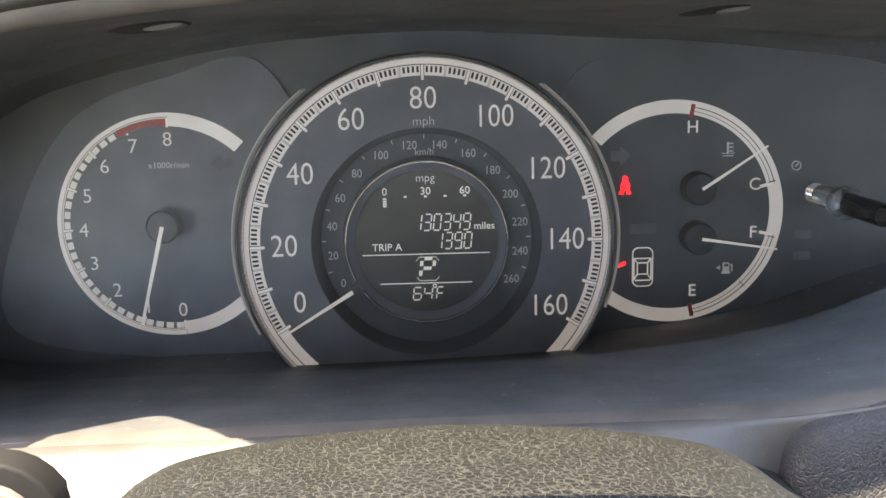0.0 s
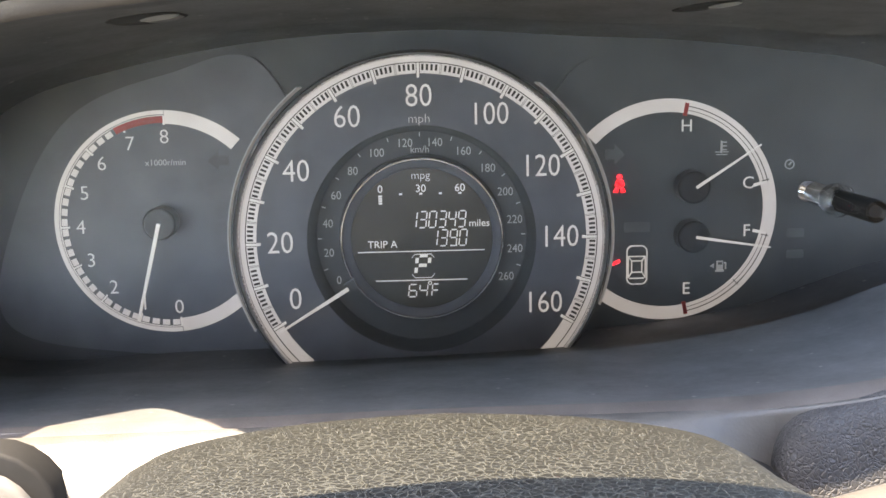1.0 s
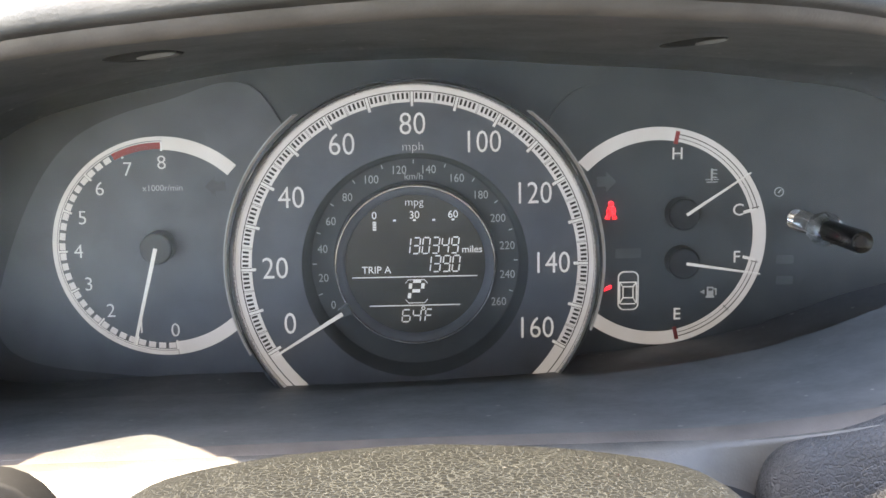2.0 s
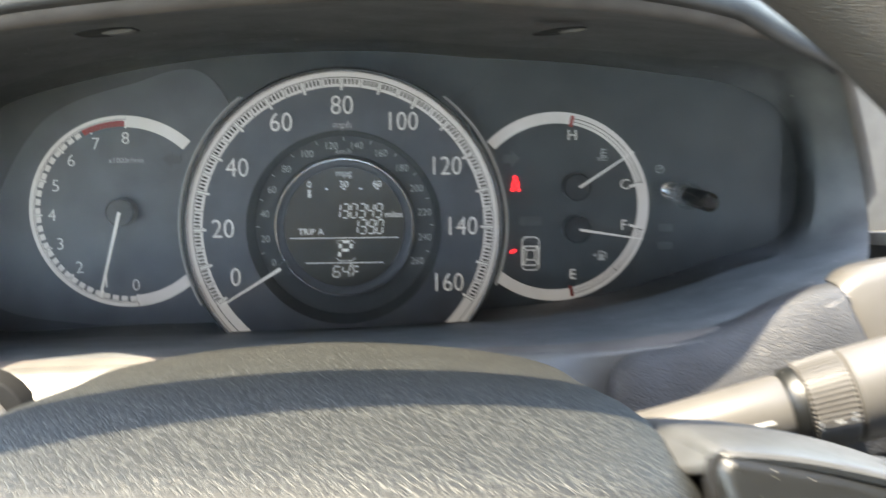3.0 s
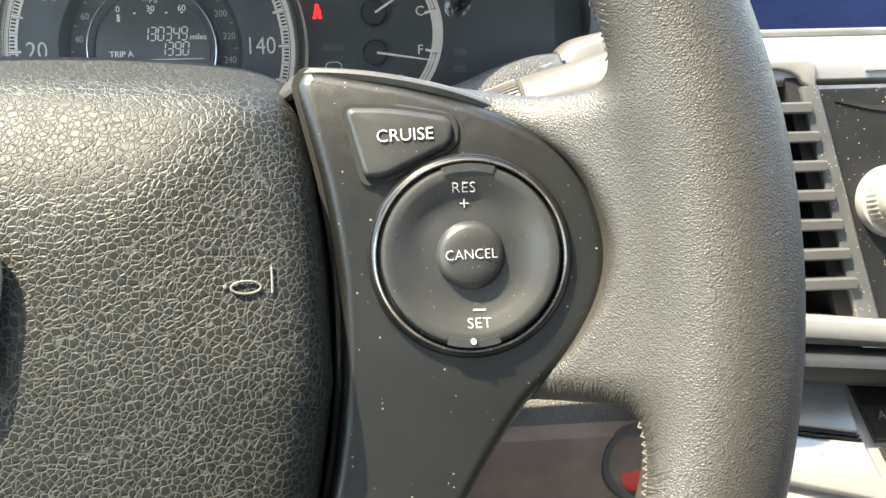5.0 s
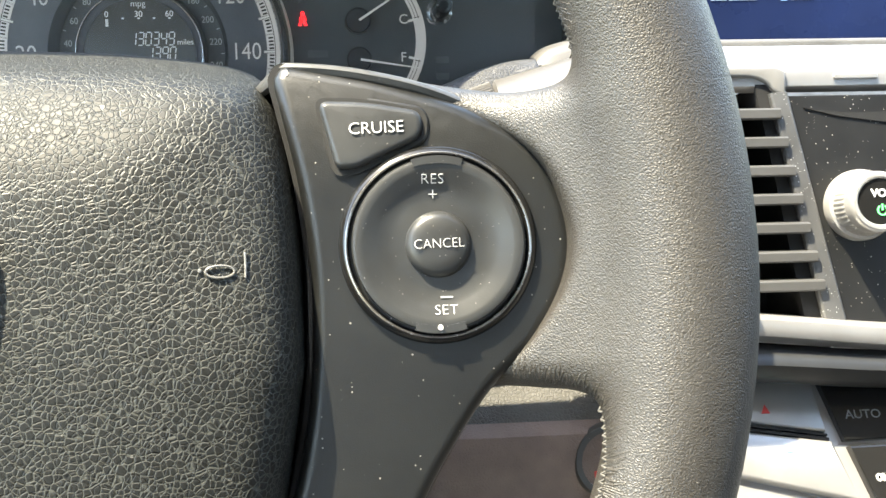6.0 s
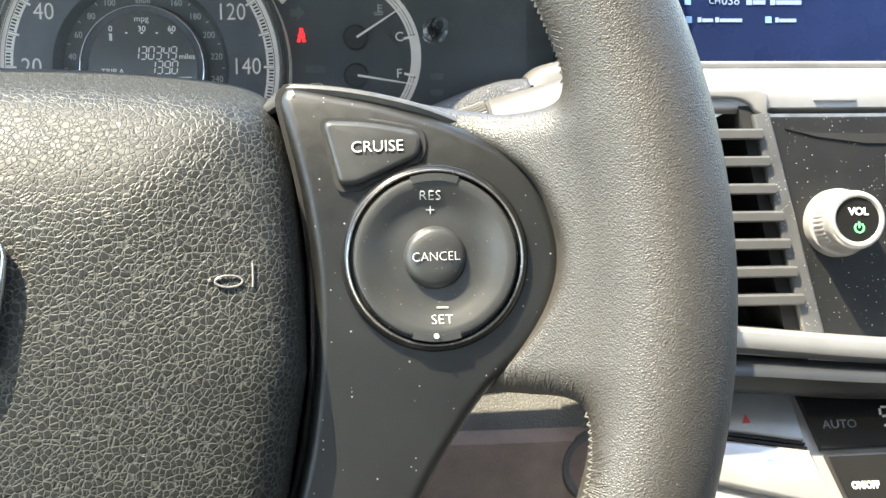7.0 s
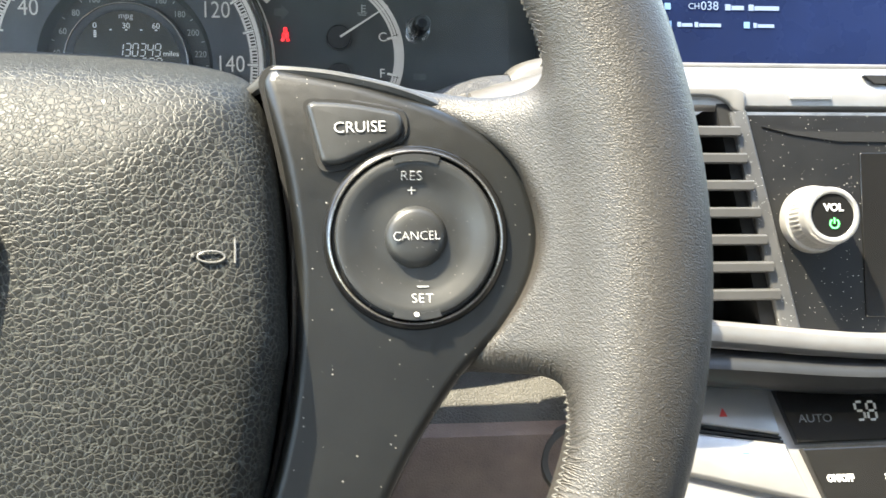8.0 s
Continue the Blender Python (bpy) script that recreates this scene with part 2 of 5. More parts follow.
def lathe(profile, n=64, c=(0, 0, 0), closed=True):
    """A body turned about the y axis through c; profile: radius and y."""
    rows = [[(c[0] + r * math.sin(2 * math.pi * j / n), c[1] + y, c[2] + r * math.cos(2 * math.pi * j / n)) for j in range(n)] for r, y in profile]
    bm, vs = grid(rows, wrap_u=True)
    if closed and profile[0][0] > 1e-6:
        cap(bm, vs[0])
    if closed and profile[-1][0] > 1e-6:
        cap(bm, list(reversed(vs[-1])))
    bmesh.ops.remove_doubles(bm, verts=bm.verts[:], dist=1e-7)
    return bm


def ring(c, r0, r1, y0, y1, a0=0.0, a1=360.0, n=96):
    """A flat band of radii r0 to r1 about c (x, z), between two clock angles in degrees, with its own thickness."""
    full = abs(a1 - a0) >= 359.9
    k = max(2, int(n * abs(a1 - a0) / 360))
    rows = []
    for j in range(k + (0 if full else 1)):
        a = radians(a0 + (a1 - a0) * j / k)
        s, co = math.sin(a), math.cos(a)
        rows.append([(c[0] + r * s, y, c[1] + r * co) for r, y in ((r0, y0), (r1, y0), (r1, y1), (r0, y1))])
    bm, vs = grid(rows, wrap_u=True, wrap_v=full)
    if not full:
        cap(bm, vs[0])
        cap(bm, list(reversed(vs[-1])))
    return bm


def torus(c, r, ra, rb, n=128, m=20, a0=0.0, a1=360.0):
    """A ring tube about the y axis: tube half sizes ra (radial) and rb (along y)."""
    full = abs(a1 - a0) >= 359.9
    k = max(3, int(n * abs(a1 - a0) / 360))
    rows = []
    for j in range(k + (0 if full else 1)):
        a = radians(a0 + (a1 - a0) * j / k)
        rows.append([(c[0] + (r + ra * math.cos(2 * math.pi * i / m)) * math.sin(a), c[1] + rb * math.sin(2 * math.pi * i / m),
                      c[2] + (r + ra * math.cos(2 * math.pi * i / m)) * math.cos(a)) for i in range(m)])
    bm, vs = grid(rows, wrap_u=True, wrap_v=full)
    if not full:
        cap(bm, vs[0])
        cap(bm, list(reversed(vs[-1])))
    return bm


def tube(points, radii, m=16, caps=True):
    """A round bar along points, with a radius for each."""
    pts = [Vector(p) for p in points]
    rows = []
    side = None
    for i, p in enumerate(pts):
        t = (pts[min(i + 1, len(pts) - 1)] - pts[max(i - 1, 0)]).normalized()
        side = (side - t * side.dot(t)) if side else t.orthogonal()
        side.normalize()
        up = t.cross(side)
        r = radii[i] if isinstance(radii, (list, tuple)) else radii
        rows.append([p + (side * math.cos(2 * math.pi * j / m) + up * math.sin(2 * math.pi * j / m)) * r for j in range(m)])
    bm, vs = grid(rows, wrap_u=True)
    if caps:
        cap(bm, vs[0])
        cap(bm, list(reversed(vs[-1])))
    return bm


def bars(quads, y0, y1):
    """Many thin flat bars in one mesh: each a quad in x, z."""
    bm = bmesh.new()
    for q in quads:
        f = [bm.verts.new((x, y0, z)) for x, z in q]
        b = [bm.verts.new((x, y1, z)) for x, z in q]
        bm.faces.new(f)
        for i in range(4):
            j = (i + 1) % 4
            bm.faces.new((f[i], f[j], b[j], b[i]))
    return bm


def radial(c, r0, r1, a, w0, w1=None):
    """A bar that points away from c at clock angle a, w0 and w1 wide."""
    w1 = w0 if w1 is None else w1
    s, k = math.sin(radians(a)), math.cos(radians(a))
    return [(c[0] + r0 * s - k * w0 / 2, c[1] + r0 * k + s * w0 / 2), (c[0] + r0 * s + k * w0 / 2, c[1] + r0 * k - s * w0 / 2),
            (c[0] + r1 * s + k * w1 / 2, c[1] + r1 * k - s * w1 / 2), (c[0] + r1 * s - k * w1 / 2, c[1] + r1 * k + s * w1 / 2)]


def round_rect(x0, z0, x1, z1, r, n=6):
    out = []
    for cx, cz, a0 in ((x1 - r, z1 - r, 0), (x0 + r, z1 - r, 90), (x0 + r, z0 + r, 180), (x1 - r, z0 + r, 270)):
        for k in range(n + 1):
            a = radians(a0 + 90 * k / n)
            out.append((cx + r * math.cos(a), cz + r * math.sin(a)))
    return out


def round_poly(points, radii, n=5):
    """A polygon with its corners rounded."""
    out = []
    m = len(points)
    for i in range(m):
        p, q, s = Vector(points[i - 1]), Vector(points[i]), Vector(points[(i + 1) % m])
        d0, d1 = (p - q), (s - q)
        r = min(radii[i] if isinstance(radii, (list, tuple)) else radii, d0.length * 0.45, d1.length * 0.45)
        u, v = q + d0.normalized() * r, q + d1.normalized() * r
        for k in range(n + 1):
            t = k / n
            w = u.lerp(q, t).lerp(q.lerp(v, t), t)
            out.append((w.x, w.y))
    return out


def words(name, text, size, place, material, parent, align="CENTER", thick=0.0, turn=Matrix(), squeeze=1.0, shear=0.0):
    """Lettering that stands in the x-z plane and faces the driver, its middle at place."""
    cu = bpy.data.curves.new(name, "FONT")
    cu.body, cu.size, cu.align_x, cu.align_y, cu.extrude, cu.resolution_u = text, size, align, "CENTER", 0.00012, 3
    cu.shear = shear
    cu.offset = thick
    tmp = new("lettering", cu)
    dg = bpy.context.evaluated_depsgraph_get()
    me = bpy.data.meshes.new_from_object(tmp.evaluated_get(dg))
    bpy.data.objects.remove(tmp)
    bpy.data.curves.remove(cu)
    me.name = name
    me.transform(Matrix.Translation(place) @ turn @ pose(0, 0, 0, 90, 0, 0) @ Matrix.Diagonal((squeeze, 1, 1, 1)))
    me.materials.clear()
    me.materials.append(material)
    ob = new(name, me)
    ob.parent = parent
    return ob


SEG = {"a": (0, 2, 1, 2), "b": (1, 1, 1, 2), "c": (1, 0, 1, 1), "d": (0, 0, 1, 0), "e": (0, 0, 0, 1), "f": (0, 1, 0, 2), "g": (0, 1, 1, 1)}
SHAPES = {"0": "abcdef", "1": "bc", "3": "abcdg", "4": "bcfg", "6": "acdefg", "9": "abcdfg", "F": "aefg", "5": "acdfg", "8": "abcdefg", "P": "abefg", " ": ""}


def segments(text, x, z, w, h, pitch, weight, slant=0.12):
    """Quads for seven-segment characters whose lower left corner is at x, z."""
    quads = []
    for k, ch in enumerate(text):
        for s in SHAPES[ch]:
            ax, az, bx, bz = SEG[s]
            p, q = Vector((ax * w, az * h / 2)), Vector((bx * w, bz * h / 2))
            t = (q - p).normalized()
            p, q = p + t * weight * 0.7, q - t * weight * 0.7
            nrm = Vector((-t.y, t.x)) * weight / 2
            quad = [p - nrm, q - nrm, q + nrm, p + nrm]
            quads.append([(x + k * pitch + v.x + v.y * slant, z + v.y) for v in quad])
    return quads


def smooth01(a, b, x):
    t = max(0.0, min(1.0, (x - a) / (b - a)))
    return t * t * (3 - 2 * t)


def lerp_table(table, x):
    for (xa, ya), (xb, yb) in zip(table, table[1:]):
        if x <= xb:
            t = max(0, (x - xa) / (xb - xa))
            t = t * t * (3 - 2 * t) * 0.35 + t * 0.65
            return ya + (yb - ya) * t
    return table[-1][1]


# ---- visor and dash ----
def thick_skin(rows, material, name, parent, wrap_u=False, depth=0.004, label="", offset=1.0):
    bm, _ = grid(rows, wrap_u=wrap_u)
    ob = part(name, bm, material, parent, label)
    sol = ob.modifiers.new("thickness", "SOLIDIFY")
    sol.thickness, sol.offset = depth, offset
    return ob


visor = thing("instrument_visor", "black plastic hood arching over the gauges, lightly dusty", "dash hood")
BACK = [(-0.150, 0.020, -0.041), (-0.166, 0.020, -0.012), (-0.158, 0.020, 0.028), (-0.138, 0.020, 0.046), (-0.110, 0.020, 0.056), (-0.056, 0.020, 0.066),
        (0.004, 0.020, 0.069), (0.055, 0.020, 0.066), (0.090, 0.020, 0.064), (0.125, 0.020, 0.060), (0.160, 0.016, 0.054), (0.182, 0.004, 0.038), (0.184, 0.000, -0.004),
        (0.150, 0.002, -0.0180), (0.110, 0.0, -0.0300), (0.060, 0.0, -0.0365), (0.0, 0.0, -0.0395), (-0.080, 0.0, -0.0405)]
FRONT = [(-0.150, -0.094, -0.0285), (-0.186, -0.108, -0.008), (-0.170, -0.122, 0.034), (-0.136, -0.124, 0.0520), (-0.110, -0.1005, 0.0605), (-0.076, -0.133, 0.0665),
         (0.006, -0.146, 0.0722), (0.062, -0.138, 0.0710), (0.0985, -0.115, 0.0696), (0.1335, -0.084, 0.0664), (0.168, -0.046, 0.0665), (0.186, -0.020, 0.0540), (0.2015, -0.014, 0.0020),
         (0.158, -0.097, -0.0104), (0.126, -0.100, -0.0180), (0.075, -0.100, -0.0240), (0.0, -0.100, -0.0250), (-0.090, -0.100, -0.0265)]
back, front = spline(BACK, 8), spline(FRONT, 8)
rows = []
for k in range(9):
    t = k / 8
    row = []
    for b, f in zip(back, front):
        p = b.lerp(f, t)
        p.z += 0.004 * math.sin(math.pi * t) * (1 if p.z > 0.03 else 0.0)
        row.append(p)
    rows.append(row)
rows.insert(0, [Vector((p.x, 0.0255, p.z)) for p in back])
part("hood_lining", grid(rows, wrap_u=True)[0], VISOR, visor)
# lip rolls outwards
rows = []
for k in range(6):
    a = k / 5 * math.pi / 2
    row = []
    for f in front:
        out = Vector((f.x * 0.25, 0, f.z - 0.022)).normalized()
        if f.z < 0.012:
            out = Vector((0, -0.9, -0.45))
        roll = 0.0035 * (1 - 0.9 * smooth01(0.105, 0.138, f.x) if f.z < 0.012 else 1.0)
        row.append(f + out * (roll * (1 - math.cos(a))) + Vector((0, -roll * math.sin(a), 0)))
    rows.append(row)
lip_rows = rows
part("hood_lip", grid(rows, wrap_u=True)[0], HOOD_LIP, visor, "lip of the hood, warm highlight put into its grey")
for x, y, z in ((-0.0560, -0.122, 0.0668), (0.0705, -0.086, 0.0692)):
    slot = [(x + 0.0078 * math.cos(q) + 0.0006 * math.sin(q), z + 0.0009 * math.sin(q) + 0.0007 * math.cos(q)) for q in np.linspace(0, 2 * math.pi, 28, endpoint=False)]
    clip = part("clip_slot", prism(slot, y, y + 0.007), GAP, visor, "dark slot in the hood")
    # pale sliver stands in for the glint at the slot
    part("slot_glint", prism([(x + 0.0034 + 0.0040 * math.cos(q), z - 0.0001 + 0.0005 * math.sin(q) + 0.0005 * math.cos(q)) for q in np.linspace(0, 2 * math.pi, 20, endpoint=False)], y - 0.0006, y + 0.005), DASH_PALE, clip)

dash = tagged(new("dashboard"), "grey grained plastic dashboard around the gauges", "dashboard", kind="structure")
dash.matrix_world = CAR
# top of the dash, from the lip up and away to the windscreen
rows = []
top = [v for v in lip_rows[-1] if v.z > 0.035 and v.x < 0.172]
top.sort(key=lambda v: v.x)
for dy, dz, sx in ((0, 0, 1), (0.004, 0.006, 1.03), (0.03, 0.016, 1.12), (0.10, 0.026, 1.35), (0.25, 0.030, 1.9), (0.42, 0.036, 2.3)):
    rows.append([(v.x * (sx if v.x < 0 else 1 + (sx - 1) * 0.12), v.y + dy, v.z + dz - max(0, abs(v.x) - 0.12) * 0.25) for v in top])
thick_skin(rows, DASH, "dash_top", dash)
# face of the dash below the gauges
low = [v for v in lip_rows[-1] if v.z < 0.03 and -0.165 < v.x < 0.156]
low.sort(key=lambda v: v.x)
rows = [low]
for dy, dz in ((-0.003, -0.0015), (-0.008, -0.006), (-0.014, -0.016), (-0.018, -0.030), (-0.020, -0.045), (-0.010, -0.062)):
    rows.append([(v.x, v.y + dy * (1 - smooth01(0.055, 0.084, v.x)) + 0.008 * smooth01(0.118, 0.140, v.x), v.z + dz) for v in low])
thick_skin(rows, DASH_PALE, "dash_face", dash, depth=0.0015, label="pale grey dash plastic")
# thin pale bead that draws the highlight along the gauge floor's edge
ridge = spline([(-0.150, -0.0965, -0.0295), (-0.090, -0.1030, -0.0275), (0.0, -0.1030, -0.0260), (0.075, -0.1030, -0.0250), (0.126, -0.1030, -0.0190), (0.157, -0.0995, -0.0114)], 10, closed=False)
part("floor_highlight", tube(ridge, 0.0006, 10), DASH_PALE, dash, "rounded edge below the gauges, its highlight put in as a pale bead")

part("dash_centre", prism(round_rect(0.186, -0.040, 0.236, 0.075, 0.004), 0.020, 0.040, 0.002), VISOR, dash, "dark panel between hood and screen", smooth=False)

# switch panel at the driver's left
left_panel = thing("side_switch_panel", "grey satin switch panel set in a black gap on the dash", "dash panel", pose(-0.108, -0.121, -0.0405))
part("gap_frame", prism(round_rect(-0.04, -0.05, 0.0275, 0.0165, 0.016), -0.003, 0.006, 0.001), GAP, left_panel)
part("panel", prism(round_rect(-0.038, -0.05, 0.0235, 0.0125, 0.014), -0.0055, 0.004, 0.0015), SATIN, left_panel)

# grained pad right of the column
knee = thing("dash_side_pad", "dark grained soft pad on the dash beside the column", "dash panel")
edge_top = spline([(0.0832, -0.113, -0.050), (0.0834, -0.1125, -0.041), (0.0850, -0.112, -0.0340), (0.0895, -0.1115, -0.0300), (0.100, -0.110, -0.0280), (0.120, -0.108, -0.0236), (0.135, -0.105, -0.0178), (0.146, -0.102, -0.0146), (0.1555, -0.0995, -0.0136)], 6, closed=False)
rows = []
for dy, dz, sx in ((0.010, 0.002, 0.0), (0.003, 0.0015, 0), (0.0005, 0.0004, 0), (-0.001, -0.0015, 0), (-0.003, -0.006, 0.002), (-0.008, -0.02, 0.008), (-0.006, -0.042, 0.014), (0.004, -0.052, 0.018), (0.022, -0.058, 0.020)):
    rows.append([(p.x + sx * smooth01(0.10, 0.16, p.x), p.y + dy, p.z + dz) for p in edge_top])
thick_skin(rows, LEATHER_PANEL, "skin", knee, depth=0.003)
seam = [(p.x, p.y + 0.0035, p.z + 0.0016) for p in edge_top]
part("edge_gap", tube(seam, 0.0011, 8), GAP, knee, "dark gap along the upper edge")

side_trim = thing("dash_side_trim", "pale satin plastic trim with a rounded switch recess", "dash trim", Matrix.Translation((-0.003, 0.004, -0.005)))
edge_top = spline([(0.1600, -0.099, -0.0065), (0.165, -0.099, -0.0030), (0.177, -0.099, -0.0005), (0.194, -0.098, 0.0010), (0.212, -0.094, 0.0010)], 6, closed=False)
rows = []
for dy, dz, sx in ((0.010, 0.001, 0.0), (0.002, 0.001, 0), (0, 0, 0), (-0.001, -0.0015, 0), (-0.004, -0.010, 0.004), (-0.008, -0.03, 0.011), (-0.012, -0.06, 0.018)):
    rows.append([(p.x + sx, p.y + dy, p.z + dz) for p in edge_top])
thick_skin(rows, STALK, "panel", side_trim, depth=0.003)
part("switch_frame", prism(round_rect(0.1715, -0.033, 0.205, -0.0075, 0.005), -0.1065, -0.098, 0.0008), GAP, side_trim)
part("switch", prism(round_rect(0.1728, -0.033, 0.205, -0.0088, 0.0045), -0.1085, -0.098, 0.0018), SILVER, side_trim, "bright silver switch")
part("switch_slot", prism(round_rect(0.181, -0.019, 0.200, -0.0145, 0.001), -0.1095, -0.106), GAP, side_trim)

lower = thing("lower_dash", "brown-grey grained lower dash panel under the wheel", "dash panel")
rows = []
LEDGE = ((-0.085, -0.108), (-0.104, -0.1110), (-0.112, -0.1135), (-0.118, -0.1170), (-0.124, -0.1220), (-0.129, -0.1280), (-0.1305, -0.134), (-0.1310, -0.150))
PANEL = ((-0.124, -0.1290), (-0.132, -0.1305), (-0.136, -0.1340), (-0.137, -0.1405), (-0.136, -0.177), (-0.126, -0.27))
for table, material, name, label, dy, dz in ((LEDGE, LEDGE_SKIN, "ledge", "grey grained ledge", 0.022, -0.0054), (PANEL, BROWN, "skin", "", 0.024, -0.0060)):
    rows = [[(x, y + dy + 0.1 * max(0, abs(x - 0.03) - 0.1) ** 1.5, z + dz) for x in np.linspace(-0.25, 0.215, 30)] for y, z in table]
    thick_skin(rows, material, name, lower, depth=0.003, label=label)
start = thing("start_button", "round dark red button with a pale bezel on the lower dash", "button", pose(0.1785, -0.110, -0.1490, -8))
part("bezel", lathe([(0.0135, 0.01), (0.0135, -0.004), (0.0125, -0.006), (0.0105, -0.006), (0.0105, -0.002)], 40, closed=False), SHOULDER, start)
part("cap", lathe([(0.0, -0.0045), (0.007, -0.0045), (0.0100, -0.0035), (0.0104, 0.002)], 40), RED_PRINT, start)

# column shroud behind the wheel
column = thing("column_shroud", "black plastic shroud round the steering column", "column cover")
rows = []
for y, s, dz in ((-0.156, 0.70, -0.020), (-0.150, 0.84, -0.012), (-0.138, 0.96, -0.004), (-0.122, 1.0, 0.0), (-0.080, 1.0, 0.0)):
    rows.append([(0.006 + 0.095 * s * math.copysign(abs(math.cos(a)) ** 0.5, math.cos(a)), y, -0.1130 + dz + 0.084 * s * math.copysign(abs(math.sin(a)) ** 0.5, math.sin(a))) for a in (2 * math.pi * j / 80 for j in range(80))])
bm, vs = grid(rows, wrap_u=True)
cap(bm, vs[0])
part("shroud", bm, GAP, column)
part("shroud_seam", tube([(-0.083, -0.139, -0.060), (-0.070, -0.139, -0.0445), (0.0, -0.139, -0.0358), (0.082, -0.139, -0.0445), (0.094, -0.139, -0.060)], 0.0008, 8), DASH, column)

# ---- instrument cluster ----
cluster = thing("instrument_cluster", "car gauge cluster with three dials, needles and grey display", "gauge cluster")
bm = prism([(p.x * 1.01, p.z * 1.01 + 0.0) for p in back], 0.0207, 0.0260)
part("backing", bm, DIAL_DARK, cluster, smooth=False)
rows = []
for k in range(13):
    t = k / 12
    rows.append([(x, -0.0075 - 0.006 * (1 - (x / 0.165) ** 2) + 0.004 * t, -0.0400 + 0.115 * t) for x in np.linspace(-0.172, 0.170, 40)])
lens = part("lens", grid(rows)[0], LENS, cluster, "clear curved cover")
lens.visible_shadow = False
lobe = spline([(-0.146, 0, -0.028), (-0.140, 0, 0.008), (-0.119, 0, 0.042), (-0.085, 0, 0.056), (-0.052, 0, 0.058), (-0.03, 0, 0.0), (-0.045, 0, -0.0395), (-0.11, 0, -0.0395)], 8)
# left plate paler than the right one: reflection haze put into the material
part("tachometer_plate", prism([(p.x, p.z) for p in lobe], 0.0188, 0.0208), DIAL_FACE, cluster, smooth=False)
lobe = spline([(0.045, 0, -0.034), (0.03, 0, 0.0), (0.052, 0, 0.054), (0.085, 0, 0.056), (0.122, 0, 0.044), (0.138, 0, 0.018), (0.138, 0, -0.010), (0.126, 0, -0.0255), (0.09, 0, -0.034)], 8)
part("fuel_plate", prism([(p.x, p.z) for p in lobe], 0.0188, 0.0208), DIAL_DARK, cluster, smooth=False)

YT = 0.0185
TC = (-0.0877, 0.0055)
tacho = part("tachometer", ring(TC, 0.0, 0.0392, YT + 0.0004, 0.0190), DIAL_FACE, cluster, smooth=False)
A0, A8 = 175.5, 361.5
step = (A8 - A0) / 8
part("scale_band", ring(TC, 0.0372, 0.0386, YT - 0.0002, YT + 0.0004, A0, A8), BAND, tacho)
part("scale_band", ring(TC, 0.0340, 0.0386, YT - 0.0002, YT + 0.0004, A8 + 0.3, 403), BAND, tacho)
part("scale_band", ring(TC, 0.0340, 0.0386, YT - 0.0002, YT + 0.0004, 139, A0 - 0.5), BAND, tacho)
part("scale_line", ring(TC, 0.0366, 0.0369, YT - 0.0001, YT + 0.0004, A0 - 0.5, A8), BAND, tacho)
quads = []
for k in range(32):
    if k / 4 < 6.75:
        quads.append(radial(TC, 0.0343, 0.0362, A0 + step * (k + 0.5) / 4, 0.0024))
part("tick_print", bars(quads, YT - 0.0001, YT + 0.0004), BAND, tacho, smooth=False)
part("tick_print", bars([radial(TC, 0.0336, 0.0366, A0 + step * k, 0.0006) for k in range(9)], YT - 0.0003, YT + 0.0004), WHITE_PRINT, tacho, smooth=False)
part("red_zone", ring(TC, 0.0343, 0.0366, YT - 0.0004, YT + 0.0004, A0 + step * 6.8, A8 - 0.4), RED_PRINT, tacho, "red zone of the scale")
for k in range(9):
    a = radians(A0 + step * k)
    words("numeral", str(k), 0.0069, (TC[0] + 0.0297 * math.sin(a), YT - 0.0002, TC[1] + 0.0297 * math.cos(a) - 0.0003), WHITE_PRINT, tacho, thick=-0.00006)
words("caption", "x1000r/min", 0.0030, (-0.0870, YT - 0.0002, 0.0262), GREY_PRINT, tacho)
part("turn_arrow", prism([(-0.0725, 0.0265), (-0.0690, 0.0300), (-0.0690, 0.0282), (-0.0655, 0.0282), (-0.0655, 0.0248), (-0.0690, 0.0248), (-0.0690, 0.0230)], YT - 0.0001, YT + 0.0004), GHOST, tacho, smooth=False)
part("hub", lathe([(0.0, -0.0075), (0.0050, -0.0075), (0.0056, -0.0070), (0.0056, 0.0)], 40, (TC[0] - 0.0012, YT, TC[1] + 0.0005)), HUB, tacho)
part("needle", bars([radial((TC[0] - 0.0012, TC[1] + 0.0005), -0.0002, 0.0345, 195, 0.0013, 0.0008)], YT - 0.0082, YT - 0.0072), WHITE_PRINT, tacho, smooth=False)

speedo = part("speedometer", ring((0, 0), 0.0380, 0.0605, 0.0004, 0.0190), DIAL_FACE, cluster, smooth=False)
part("inner_cone", lathe([(0.0380, 0.0004), (0.0374, 0.0010), (0.0362, 0.0085), (0.0355, 0.0092), (0.0282, 0.0098), (0.0276, 0.0092), (0.0272, 0.0052), (0.0, 0.0052)], 128, closed=False), DIAL_DARK, speedo)
part("chrome_rim", torus((0, -0.0010, 0), 0.0611, 0.0011, 0.0022, 160, 12, -141, 141), CHROME, speedo, "thin chrome rim")
part("outer_shell", ring((0, 0), 0.0600, 0.0632, 0.0012, 0.0190, -142, 142), DIAL_DARK, speedo)
for a0, a1 in ((-118, -38), (38, 112)):
    part("accent_line", ring((0, 0), 0.0642, 0.0646, 0.0030, 0.0190, a0, a1), GREY_PRINT, speedo)
